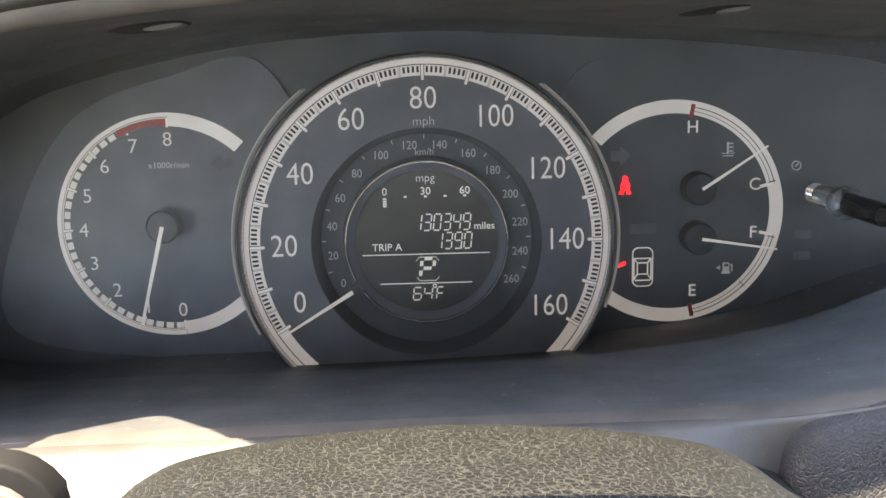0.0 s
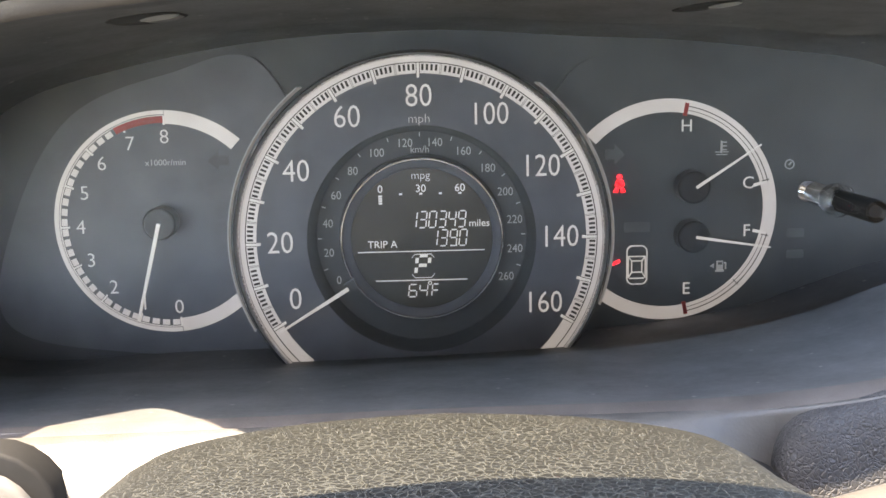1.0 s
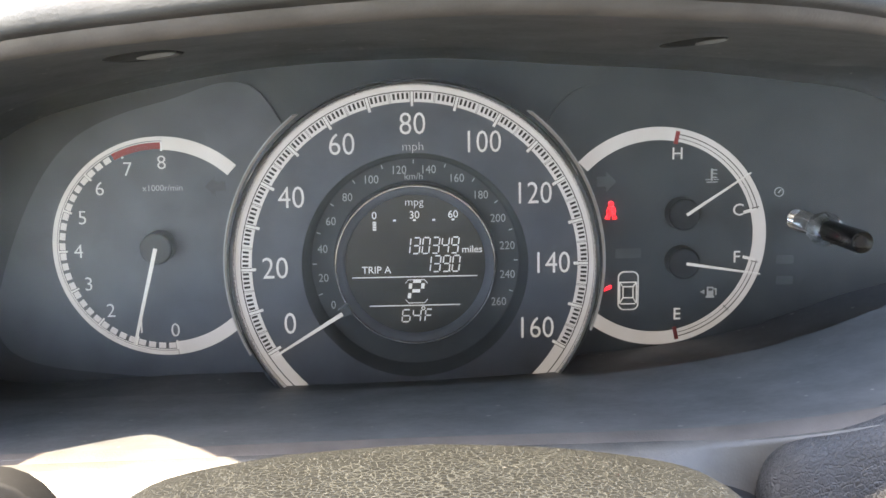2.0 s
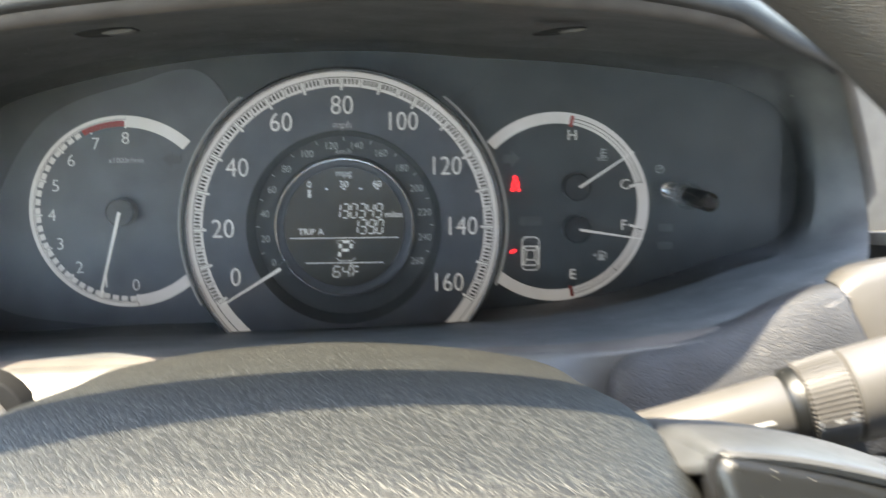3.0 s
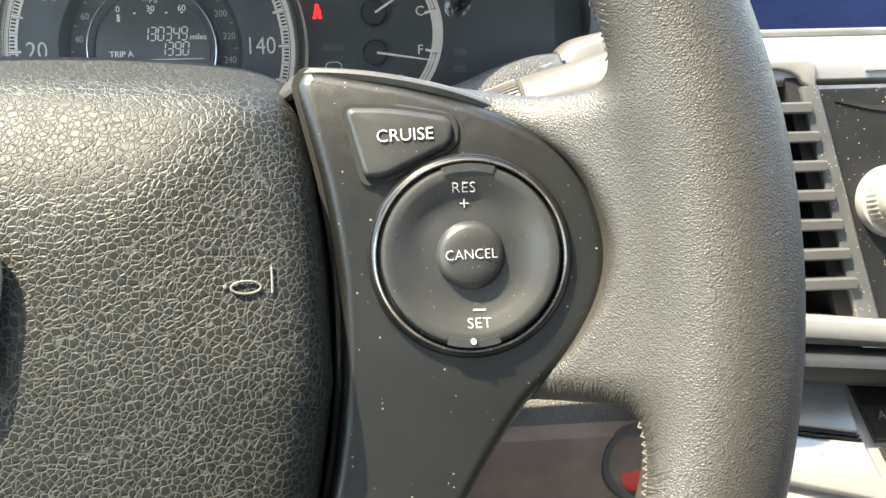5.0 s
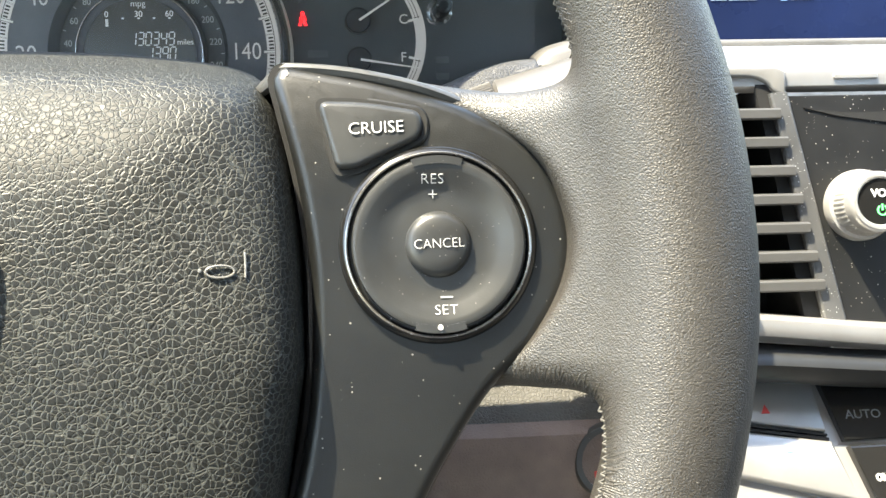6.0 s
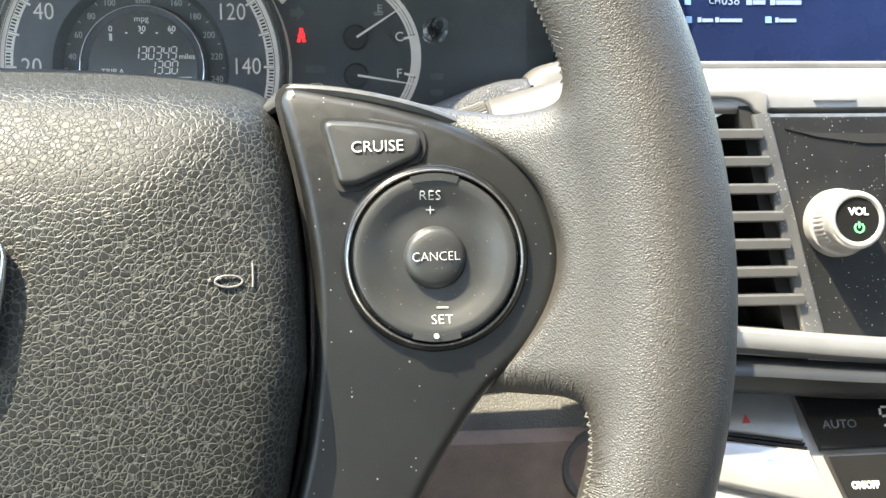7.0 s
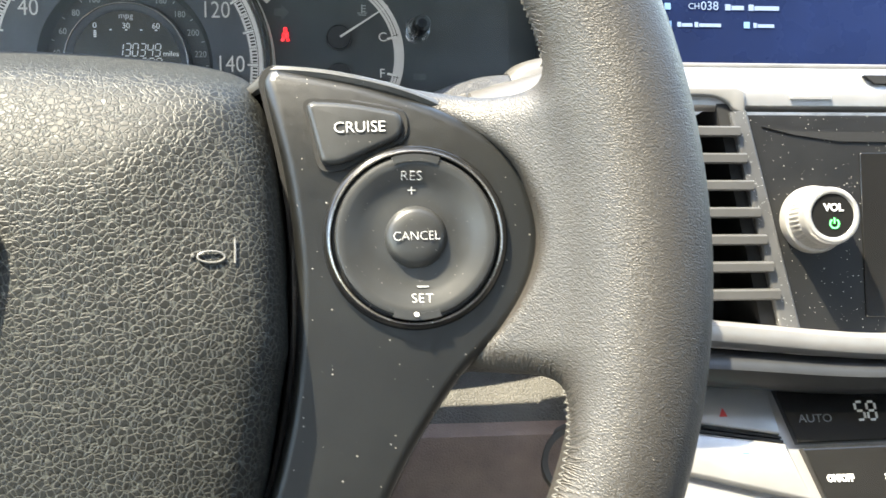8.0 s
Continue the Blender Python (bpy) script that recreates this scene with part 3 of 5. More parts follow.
part("scale_band", ring((0, 0), 0.0546, 0.0600, 0.0, 0.0006, -137, 137), BAND, speedo)
part("scale_line", ring((0, 0), 0.0580, 0.0583, -0.00015, 0.0004, -137, 137), DARK_PRINT, speedo)
quads, thin, major = [], [], []
for mph in range(161):
    a = (mph - 80) * 1.5
    if mph % 10 == 0:
        major.append(radial((0, 0), 0.0532, 0.0580, a, 0.00085))
    elif mph % 5 == 0:
        thin += [radial((0, 0), 0.0546, 0.0580, a - 0.22, 0.00012), radial((0, 0), 0.0546, 0.0580, a + 0.22, 0.00012)]
    else:
        quads.append(radial((0, 0), 0.0556, 0.0576, a, 0.00075))
part("tick_print", bars(quads, -0.00015, 0.0004), DARK_PRINT, speedo, smooth=False)
part("tick_print", bars(thin, -0.00015, 0.0004), DARK_PRINT, speedo, smooth=False)
part("tick_print", bars([radial((0, 0), 0.0546, 0.0580, (k - 8) * 15, 0.0013) for k in range(17)], -0.00012, 0.0004), DARK_PRINT, speedo, smooth=False)
part("tick_print", bars(major, -0.00035, 0.0004), WHITE_PRINT, speedo, smooth=False)
PLACES = {0: (-0.0425, -0.0190), 160: (0.0402, -0.0222)}
for mph in range(0, 161, 20):
    a = radians((mph - 80) * 1.5)
    x, z = PLACES.get(mph, ((0.0468 if mph < 90 else 0.0457) * math.sin(a), 0.0472 * math.cos(a)))
    words("numeral", str(mph), 0.0104, (x, 0.0001, z), WHITE_PRINT, speedo, squeeze=0.88 if mph < 100 else 0.84, thick=-0.00007)
words("caption", "mph", 0.0042, (0.0, 0.0001, 0.0400), WHITE_PRINT, speedo, thick=-0.00008)
for kmh in range(0, 261, 20):
    a = radians((kmh - 130) * 0.9)
    words("numeral", str(kmh), 0.0040, (0.0320 * math.sin(a), 0.0090, 0.0320 * math.cos(a)), GREY_PRINT, speedo, squeeze=0.9)
words("caption", "km/h", 0.0032, (0.0, 0.0092, 0.0294), GREY_PRINT, speedo)
part("tick_print", bars([radial((0, 0), 0.0338, 0.0352, (k - 13) * 9, 0.0003) for k in range(1, 27, 2)], 0.0088, 0.0098), GREY_PRINT, speedo, smooth=False)
part("display_rim", torus((0, 0.0030, 0), 0.0268, 0.0005, 0.0012, 128, 10), CHROME, speedo, "thin chrome ring")
part("display_wall", lathe([(0.0266, 0.0030), (0.0252, 0.0036), (0.0240, 0.0042), (0.0238, 0.0046)], 96, closed=False), DIAL_FACE, speedo)
part("needle_root", bars([radial((0, 0), 0.0262, 0.0300, -121.5, 0.0030)], -0.0012, 0.003), DIAL_DARK, speedo, smooth=False)
part("needle", bars([radial((0, 0), 0.0290, 0.0560, -121.5, 0.0013, 0.0006)], -0.0032, -0.0024), WHITE_PRINT, speedo, smooth=False)
display = part("display", lathe([(0.0, 0.0043), (0.0237, 0.0043), (0.0237, 0.0050)], 96), LCD, cluster, "grey liquid crystal display")
YL = 0.0041
words("caption", "mpg", 0.0038, (0.0, YL, 0.0212), LCD_INK, display, thick=-0.00006)
for text, x in (("0", -0.0135), ("30", 0.0), ("60", 0.0130)):
    words("numeral", text, 0.0036, (x, YL, 0.0168), LCD_INK, display)
quads = [[(x - 0.0005, 0.0148), (x + 0.0005, 0.0148), (x + 0.0005, 0.0154), (x - 0.0005, 0.0154)] for x in (-0.0067, 0.0, 0.0065, 0.0130)]
quads += [[(-0.0141, z), (-0.0129, z), (-0.0129, z + 0.0006), (-0.0141, z + 0.0006)] for z in (0.0118, 0.0126, 0.0134, 0.0142)]
part("mileage_bar", bars(quads, YL, YL + 0.0002), LCD_INK, display, smooth=False)
part("odometer_digits", bars(segments("130349", -0.0042, 0.0037, 0.0023, 0.0054, 0.00325, 0.00042), YL, YL + 0.0002), LCD_INK, display, smooth=False)
words("caption", "miles", 0.0034, (0.0193, YL, 0.0048), LCD_INK, display)
part("trip_digits", bars(segments("1390", 0.0026, -0.0026, 0.0023, 0.0054, 0.00325, 0.00042) + [[(0.0112, -0.0027), (0.0118, -0.0027), (0.0118, -0.0021), (0.0112, -0.0021)]], YL, YL + 0.0002), LCD_INK, display, smooth=False)
words("caption", "TRIP A", 0.0034, (-0.0132, YL, -0.0018), LCD_INK, display)
quads = [[(-0.0215, -0.0041), (0.0210, -0.0041), (0.0210, -0.0044), (-0.0215, -0.0044)], [(-0.0158, -0.0140), (0.0150, -0.0140), (0.0150, -0.0143), (-0.0158, -0.0143)]]
part("divider_lines", bars(quads, YL, YL + 0.0002), LCD_INK, display, smooth=False)
part("gear_letter", bars(segments("P", -0.0024, -0.0124, 0.0042, 0.0066, 0.005, 0.0011), YL, YL + 0.0002), LCD_INK, display, smooth=False)
quads = []
for z0, s in ((-0.0052, 1), (-0.0134, -1)):
    quads.append([(-0.0026, z0), (0.0030, z0), (0.0030, z0 - 0.0002 * s), (-0.0026, z0 - 0.0002 * s)])
    for x0, d in ((-0.0026, -1), (0.0030, 1)):
        quads.append([(x0, z0), (x0 + 0.0010 * d, z0 - 0.0012 * s), (x0 + 0.0010 * d, z0 - 0.0015 * s), (x0, z0 - 0.0003 * s)])
part("gear_frame", bars(quads, YL, YL + 0.0002), LCD_INK, display, smooth=False)
part("temperature_digits", bars(segments("64", -0.0050, -0.0198, 0.0026, 0.0042, 0.0036, 0.0004) + segments("F", 0.0028, -0.0198, 0.0022, 0.0042, 0.003, 0.0004), YL, YL + 0.0002), LCD_INK, display, smooth=False)
part("degree_ring", ring((0.0024, -0.0152), 0.0004, 0.0007, YL, YL + 0.0002, n=20), LCD_INK, display)

FC = (0.0845, 0.0065)
fuel = part("fuel_gauge", ring(FC, 0.0, 0.0392, YT + 0.0004, 0.0190), DIAL_DARK, cluster, smooth=False)
fuel.location = (0.0009, 0, -0.0010)
part("scale_band", ring(FC, 0.0342, 0.0388, YT - 0.0002, YT + 0.0004, -46, 222), BAND, fuel)
for a0, a1 in ((11, 75), (104, 168)):
    part("scale_line", ring(FC, 0.0366, 0.0369, YT - 0.0003, YT + 0.0004, a0, a1), DARK_PRINT, fuel)
    part("scale_line", ring(FC, 0.0353, 0.0355, YT - 0.0003, YT + 0.0004, a0, a1), DARK_PRINT, fuel)
for a in (10.5, 168.5):
    part("red_mark", bars([radial(FC, 0.0333, 0.0378, a, 0.0014)], YT - 0.0004, YT + 0.0004), RED_PRINT, fuel, "red end mark", smooth=False)
part("white_mark", bars([radial(FC, 0.0318, 0.0362, 75, 0.0010), radial(FC, 0.0318, 0.0362, 104, 0.0010)], YT - 0.0004, YT + 0.0004), WHITE_PRINT, fuel, smooth=False)
part("dark_mark", bars([radial(FC, 0.0348, 0.0374, 136, 0.0003), radial(FC, 0.0348, 0.0374, 74, 0.0003), radial(FC, 0.0348, 0.0374, 105, 0.0003)], YT - 0.0005, YT + 0.0004), DARK_PRINT, fuel, smooth=False)
for text, x, z in (("H", 0.0913, 0.0357), ("C", 0.1132, 0.0155), ("F", 0.1130, -0.0013), ("E", 0.0920, -0.0215)):
    words("letter", text, 0.0060, (x, YT - 0.0002, z), WHITE_PRINT, fuel)
for x, z, a in ((0.0945, 0.0150, 57), (0.0947, -0.0022, 99)):
    part("hub", lathe([(0.0, -0.0060), (0.0050, -0.0060), (0.0056, -0.0055), (0.0058, 0.0)], 36, (x - 0.0016, YT, z)), HUB, fuel)
    part("needle", bars([radial((x - 0.0010, z), 0.0, 0.0262, a, 0.0010, 0.0005)], YT - 0.0066, YT - 0.0060), WHITE_PRINT, fuel, smooth=False)


def icon(name, quads, material, parent, y=YT):
    return part(name, bars(quads, y - 0.0003, y + 0.0004), material, parent, smooth=False)


def rect(x0, z0, x1, z1):
    return [(x0, z0), (x1, z0), (x1, z1), (x0, z1)]


# coolant symbol, fuel pump symbol, belt and door lamps, car outline
icon("coolant_symbol", [rect(0.1033, 0.0262, 0.1039, 0.0304), rect(0.1039, 0.0297, 0.1054, 0.0301), rect(0.1039, 0.0284, 0.1054, 0.0288), rect(0.1039, 0.0271, 0.1054, 0.0275),
     rect(0.1014, 0.0264, 0.1030, 0.0267), rect(0.1043, 0.0264, 0.1060, 0.0267), rect(0.1018, 0.0255, 0.1056, 0.0258)], GREY_PRINT, fuel)
icon("pump_symbol", [rect(0.1028, -0.0150, 0.1050, -0.0118), rect(0.1024, -0.0157, 0.1054, -0.0151), rect(0.1054, -0.0128, 0.1060, -0.0124), rect(0.1058, -0.0148, 0.1062, -0.0124),
     [(0.1004, -0.0136), (0.1018, -0.0144), (0.1018, -0.0144), (0.1018, -0.0128)]], GREY_PRINT, fuel)
part("pump_window", bars([rect(0.1032, -0.0131, 0.1046, -0.0122)], YT - 0.0005, YT), DIAL_DARK, fuel, smooth=False)
BX, BZ = 0.0682, 0.0160
icon("belt_lamp", [[(BX - 0.0011, BZ - 0.0012), (BX + 0.0011, BZ - 0.0012), (BX + 0.0011, BZ + 0.0016), (BX - 0.0009, BZ + 0.0016)],
     [(BX - 0.0022, BZ - 0.0026), (BX - 0.0006, BZ - 0.0028), (BX - 0.0004, BZ - 0.0010), (BX - 0.0012, BZ - 0.0008)],
     [(BX + 0.0006, BZ - 0.0028), (BX + 0.0022, BZ - 0.0026), (BX + 0.0012, BZ - 0.0008), (BX + 0.0004, BZ - 0.0010)],
     [(BX - 0.0016, BZ - 0.0004), (BX - 0.0010, BZ - 0.0008), (BX - 0.0006, BZ + 0.0014), (BX - 0.0010, BZ + 0.0016)],
     [(BX + 0.0010, BZ - 0.0008), (BX + 0.0017, BZ - 0.0002), (BX + 0.0012, BZ + 0.0016), (BX + 0.0006, BZ + 0.0014)]], RED_LAMP, fuel)
part("belt_lamp", bars([[(BX - 0.0011, BZ + 0.0012), (BX - 0.0008, BZ + 0.0014), (BX + 0.0010, BZ - 0.0010), (BX + 0.0007, BZ - 0.0012)]], YT - 0.0005, YT), DIAL_DARK, fuel, smooth=False)
part("belt_lamp", ring((BX, BZ + 0.0027), 0.0, 0.0009, YT - 0.0003, YT + 0.0004, n=20), RED_LAMP, fuel)
icon("door_lamp", [[(0.0660, -0.0125), (0.0686, -0.0114), (0.0684, -0.0104), (0.0664, -0.0113)]], RED_LAMP, fuel)
cx, cz = 0.0745, -0.0125
outer, inner = round_rect(cx - 0.0037, cz - 0.0070, cx + 0.0037, cz + 0.0070, 0.0022), round_rect(cx - 0.0033, cz - 0.0066, cx + 0.0033, cz + 0.0066, 0.0019)


def outline_part(name, outer, inner, y, material, parent):
    rows = [[(p[0], y + d, p[1]) for p in o] for o, d in ((inner, 0), (outer, 0), (outer, 0.0004))]
    return part(name, grid(rows, wrap_u=True)[0], material, parent, smooth=False)


outline_part("car_symbol", outer, inner, YT - 0.0003, WHITE_PRINT, fuel)
def stroke(x0, z0, x1, z1, w=0.00032):
    p, q = Vector((x0, z0)), Vector((x1, z1))
    side = (q - p).normalized() * w / 2
    return [(p.x - side.y, p.y + side.x), (q.x - side.y, q.y + side.x), (q.x + side.y, q.y - side.x), (p.x + side.y, p.y - side.x)]


lines = []
for s in (-1, 1):
    lines += [stroke(cx + s * 0.0030, cz + 0.0030, cx + s * 0.0018, cz + 0.0014), stroke(cx + s * 0.0018, cz + 0.0014, cx + s * 0.0018, cz - 0.0026), stroke(cx + s * 0.0018, cz - 0.0026, cx + s * 0.0030, cz - 0.0046), stroke(cx + s * 0.0030, cz + 0.0030, cx + s * 0.0030, cz - 0.0046)]
lines += [stroke(cx - 0.0030, cz + 0.0030, cx + 0.0030, cz + 0.0030), stroke(cx - 0.0018, cz + 0.0014, cx + 0.0018, cz + 0.0014), stroke(cx - 0.0018, cz - 0.0026, cx + 0.0018, cz - 0.0026), stroke(cx - 0.0026, cz - 0.0048, cx + 0.0026, cz - 0.0048)]
icon("car_symbol", lines, WHITE_PRINT, fuel)
part("turn_arrow", prism([(0.0700, 0.0265), (0.0665, 0.0300), (0.0665, 0.0282), (0.0632, 0.0282), (0.0632, 0.0248), (0.0665, 0.0248), (0.0665, 0.0230)], YT - 0.0001, YT + 0.0004), GHOST, fuel, smooth=False)
part("unlit_lamp", prism(round_rect(0.0700, -0.0008, 0.0790, 0.0026, 0.0006), YT - 0.0001, YT + 0.0004), GHOST, fuel, smooth=False)
part("gauge_symbol", ring((0.1285, 0.0207), 0.0014, 0.0017, YT - 0.0001, YT + 0.001, n=28), GREY_PRINT, cluster)
part("gauge_symbol", bars([radial((0.1285, 0.0207), -0.0004, 0.0011, 40, 0.0004)], YT - 0.0001, YT + 0.001), GREY_PRINT, cluster, smooth=False)
for z in (-0.0050, -0.0125):
    part("unlit_lamp", prism(round_rect(0.1285, z, 0.1345, z + 0.003, 0.0006), YT, YT + 0.001), GHOST, cluster, smooth=False)

peg = thing("trip_knob", "clear plastic trip knob sticking out beside the fuel gauge", "knob", pose(0.1272, -0.003, 0.0137))
part("stem", lathe([(0.0, -0.052), (0.0030, -0.052), (0.0034, -0.0512), (0.0034, -0.020), (0.0036, 0.0)], 28), CLEAR, peg)
part("collar", lathe([(0.0036, -0.0260), (0.0052, -0.0255), (0.0054, -0.024), (0.0050, -0.0215), (0.0036, -0.021)], 32, closed=False), CLEAR, peg)
part("core", lathe([(0.0, -0.0500), (0.0018, -0.0500), (0.0018, -0.0270), (0.0, -0.0270)], 20), GAP, peg)

# ---- steering wheel ----
WHEEL = pose(0.002, -0.2367, -0.0621, -8.9, 0, 0) @ Matrix.Scale(0.933, 4)
wheel = thing("steering_wheel", "leather steering wheel with grained airbag cover and cruise switches", "steering wheel", WHEEL)
RC, RA, RB, RD = 0.1728, 0.0156, 0.0130, -0.013
# plain arcs of the rim between the spokes
rows = []
for k in range(73):
    q = -45 + 90 * k / 72
    rc = RC + 0.003 * smooth01(45, 28, abs(q))
    s, co = math.sin(radians(q)), math.cos(radians(q))
    rows.append([((rc + RA * math.cos(2 * math.pi * i / 32)) * s, RD + RB * math.sin(2 * math.pi * i / 32), (rc + RA * math.cos(2 * math.pi * i / 32)) * co) for i in range(32)])
bm, vs = grid(rows, wrap_u=True)
cap(bm, vs[0])
cap(bm, list(reversed(vs[-1])))
part("rim", bm, RIM, wheel, "dark smooth leather rim")
part("rim", torus((0, RD, 0), RC, RA, RB, 220, 32, 137, 223), RIM, wheel, "dark smooth leather rim")
for a in (45, 135):
    c = Vector((RC * math.cos(radians(a)), RD, RC * math.sin(radians(a))))
    out = Vector((math.cos(radians(a)), 0, math.sin(radians(a))))
    loop = [c + out * (RA + 0.0002) * math.cos(2 * math.pi * j / 40) + Vector((0, 1, 0)) * (RB + 0.0002) * math.sin(2 * math.pi * j / 40) for j in range(41)]
    part("seam", tube(loop, 0.0005, 6, caps=False), GAP, wheel, "dark seam across the rim")

# airbag cover
PW, PT, PB = 0.0826, 0.0505, -0.098


def pad_outline(j, n):
    a = 2 * math.pi * j / n
    e = 0.15
    x = PW * math.copysign(abs(math.cos(a)) ** e, math.cos(a))
    mid, half = (PT + PB) / 2, (PT - PB) / 2
    z = mid + half * math.copysign(abs(math.sin(a)) ** e, math.sin(a))
    x *= 1 + 0.042 * max(0.0, 1 - ((z + 0.015) / 0.055) ** 2)
    if z < -0.03:
        x *= 1 - 1.6 * (-0.03 - z)
    if z > 0.03:
        x *= 1 - 1.4 * (z - 0.03)
    z -= 0.004 * (x / PW) ** 2 * (1 if z > 0 else -1)
    return x, z


def even_loop(points, n):
    """n points at equal steps round a closed outline."""
    pts = [Vector(p) for p in points]
    pts.append(pts[0])
    run = [0.0]
    for p, q in zip(pts, pts[1:]):
        run.append(run[-1] + (q - p).length)
    out, k = [], 0
    for i in range(n):
        s = run[-1] * i / n
        while run[k + 1] < s:
            k += 1
        t = (s - run[k]) / max(1e-9, run[k + 1] - run[k])
        out.append(pts[k].lerp(pts[k + 1], t))
    return out


N = 160
PAD_EDGE = even_loop([pad_outline(j, 2000) for j in range(2000)], N)
rows = []
PAD_RINGS = [(0.02, -0.0200), (0.2, -0.0199), (0.4, -0.0196), (0.55, -0.0191), (0.68, -0.0184), (0.78, -0.0175), (0.86, -0.0163), (0.91, -0.0150), (0.945, -0.0130), (0.968, -0.0102), (0.984, -0.0062), (0.994, -0.0010), (1.0, 0.006),
             (1.0, 0.013), (1.0, 0.020), (1.0, 0.028), (1.0, 0.037), (1.0, 0.046), (0.99, 0.053), (0.965, 0.058), (0.92, 0.061), (0.80, 0.062)]
for s, d in PAD_RINGS:
    row = []
    for j in range(N):
        x, z = PAD_EDGE[j]
        mz = -0.016
        up = smooth01(-0.02, 0.048, z)
        # towards the top the face rolls back over a longer way
        top_t = smooth01(0.55, 1.0, s) if d < 0.03 else 1.0
        way = max(0.0, min(1.0, (d + 0.0215) / 0.0695))
        back_t = way ** 1.5
        px, pz = x * s, mz + (z - mz) * s
        px *= 1 - 0.11 * smooth01(0.0, 0.048, d)
        pz += (0.0168 - 1.0 * min(abs(px), 0.078) ** 2) * way ** 1.1 * up * top_t
        pd = d + 0.007 * up * top_t * max(0.0, 1 - max(0.0, d) / 0.03)
        pd += 0.75 * min(pz, 0.0) ** 2 + 0.047 * back_t * up
        pz += (0.0040 * smooth01(0.15, 0.55, way) - 0.0034 * smooth01(0.55, 1.0, way)) * up * top_t
        row.append((px, pd, pz))
    rows.append(row)
bm, vs = grid(rows, wrap_u=True)
cap(bm, vs[0])
cap(bm, list(reversed(vs[-1])))
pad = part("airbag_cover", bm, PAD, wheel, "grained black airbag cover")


def pad_depth(x, z):
    """How far the cover's face stands towards the driver at x, z."""
    s = abs(x) / (PW * (1 + 0.042 * max(0.0, 1 - ((z + 0.015) / 0.055) ** 2)))
    d = lerp_table(PAD_RINGS[:13], s)
    up = smooth01(-0.02, 0.048, z)
    return d + 0.007 * up * smooth01(0.55, 1.0, s) + 0.047 * max(0.0, (d + 0.0215) / 0.0695) ** 1.5 * up + 0.75 * min(z, 0.0) ** 2


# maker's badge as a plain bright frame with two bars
outer = spline([(-0.0265, 0, 0.0), (-0.0275, 0, 0.016), (-0.020, 0, 0.0210), (0.0, 0, 0.0222), (0.020, 0, 0.0210), (0.0275, 0, 0.016), (0.0265, 0, 0.0), (0.0225, 0, -0.0165), (0.014, 0, -0.0212), (0.0, 0, -0.0220), (-0.014, 0, -0.0212), (-0.0225, 0, -0.0165)], 8)
outer = [Vector((p.x * 0.76 - 0.001, 0, p.z * 0.76 - 0.002)) for p in outer]
loop = [(p.x, -0.0222 + 0.05 * abs(p.x) ** 1.5, p.z) for p in outer] + [(outer[0].x, -0.0222 + 0.05 * abs(outer[0].x) ** 1.5, outer[0].z)]
part("badge_frame", tube(loop, 0.0017, 10, caps=False), CHROME, wheel, "chrome badge frame")
part("badge_bar", tube([(-0.0105, -0.0226, -0.0149), (-0.0124, -0.0226, -0.0020), (-0.0143, -0.0226, 0.0124)], [0.0013, 0.0016, 0.0020], 8), CHROME, wheel)
part("badge_bar", tube([(0.0085, -0.0226, -0.0149), (0.0104, -0.0226, -0.0020), (0.0123, -0.0226, 0.0124)], [0.0013, 0.0016, 0.0020], 8), CHROME, wheel)
part("badge_bar", tube([(-0.0120, -0.0226, -0.0012), (-0.0010, -0.0226, -0.0024), (0.0100, -0.0226, -0.0012)], 0.0018, 8), CHROME, wheel)
# horn mark pressed into the cover
hx, hz = 0.0690, 0.0028


def on_pad(x, z):
    return (hx + x, pad_depth(hx + x, hz + z) + 0.0001, hz + z)


loop = [on_pad(0.0030 * math.cos(q), 0.0013 * math.sin(q)) for q in np.linspace(0, 2 * math.pi, 25)]
horn = part("horn_mark", tube(loop, 0.00026, 6, caps=False), SATIN, wheel, "pressed horn symbol")
part("bar", tube([on_pad(0.0052, 0.0042), on_pad(0.0053, 0.0014), on_pad(0.0053, -0.0014)], 0.00028, 6), SATIN, horn)
part("mouthpiece", lathe([(0.0, -0.0003), (0.0004, -0.0002), (0.0005, 0.0004)], 12, on_pad(-0.0042, 0.0003)), SATIN, horn)

PLATE_RIGHT = [(0.0826, 0, 0.0516), (0.092, 0, 0.0498), (0.108, 0, 0.0462), (0.1286, 0, 0.0385), (0.1424, 0, 0.0282), (0.1487, 0, 0.0125), (0.1476, 0, -0.0012), (0.140, 0, -0.0150), (0.129, 0, -0.0262),
               (0.119, 0, -0.0406), (0.1116, 0, -0.054), (0.101, 0, -0.078), (0.092, 0, -0.100)]
PLATE_LEFT = [(0.066, 0, -0.100), (0.073, 0, -0.076), (0.0815, 0, -0.053), (0.0866, 0, -0.0275), (0.0876, 0, 0.0), (0.0852, 0, 0.022), (0.0812, 0, 0.040), (0.0797, 0, 0.0465), (0.0800, 0, 0.0490), (0.0810, 0, 0.0507)]
PLATE_EDGE = [(p.x, p.z) for p in spline(PLATE_RIGHT, 6, closed=False) + spline(PLATE_LEFT, 6, closed=False)]
SPOKE_EDGE = [(0.070, 0.0532), (0.0775, 0.0527), (0.097, 0.0508), (0.119, 0.0468), (0.135, 0.0440), (0.168, 0.042),
              (0.168, -0.024), (0.142, -0.0265), (0.131, -0.0262), (0.125, -0.030), (0.118, -0.042), (0.110, -0.055), (0.098, -0.082), (0.070, -0.082)]


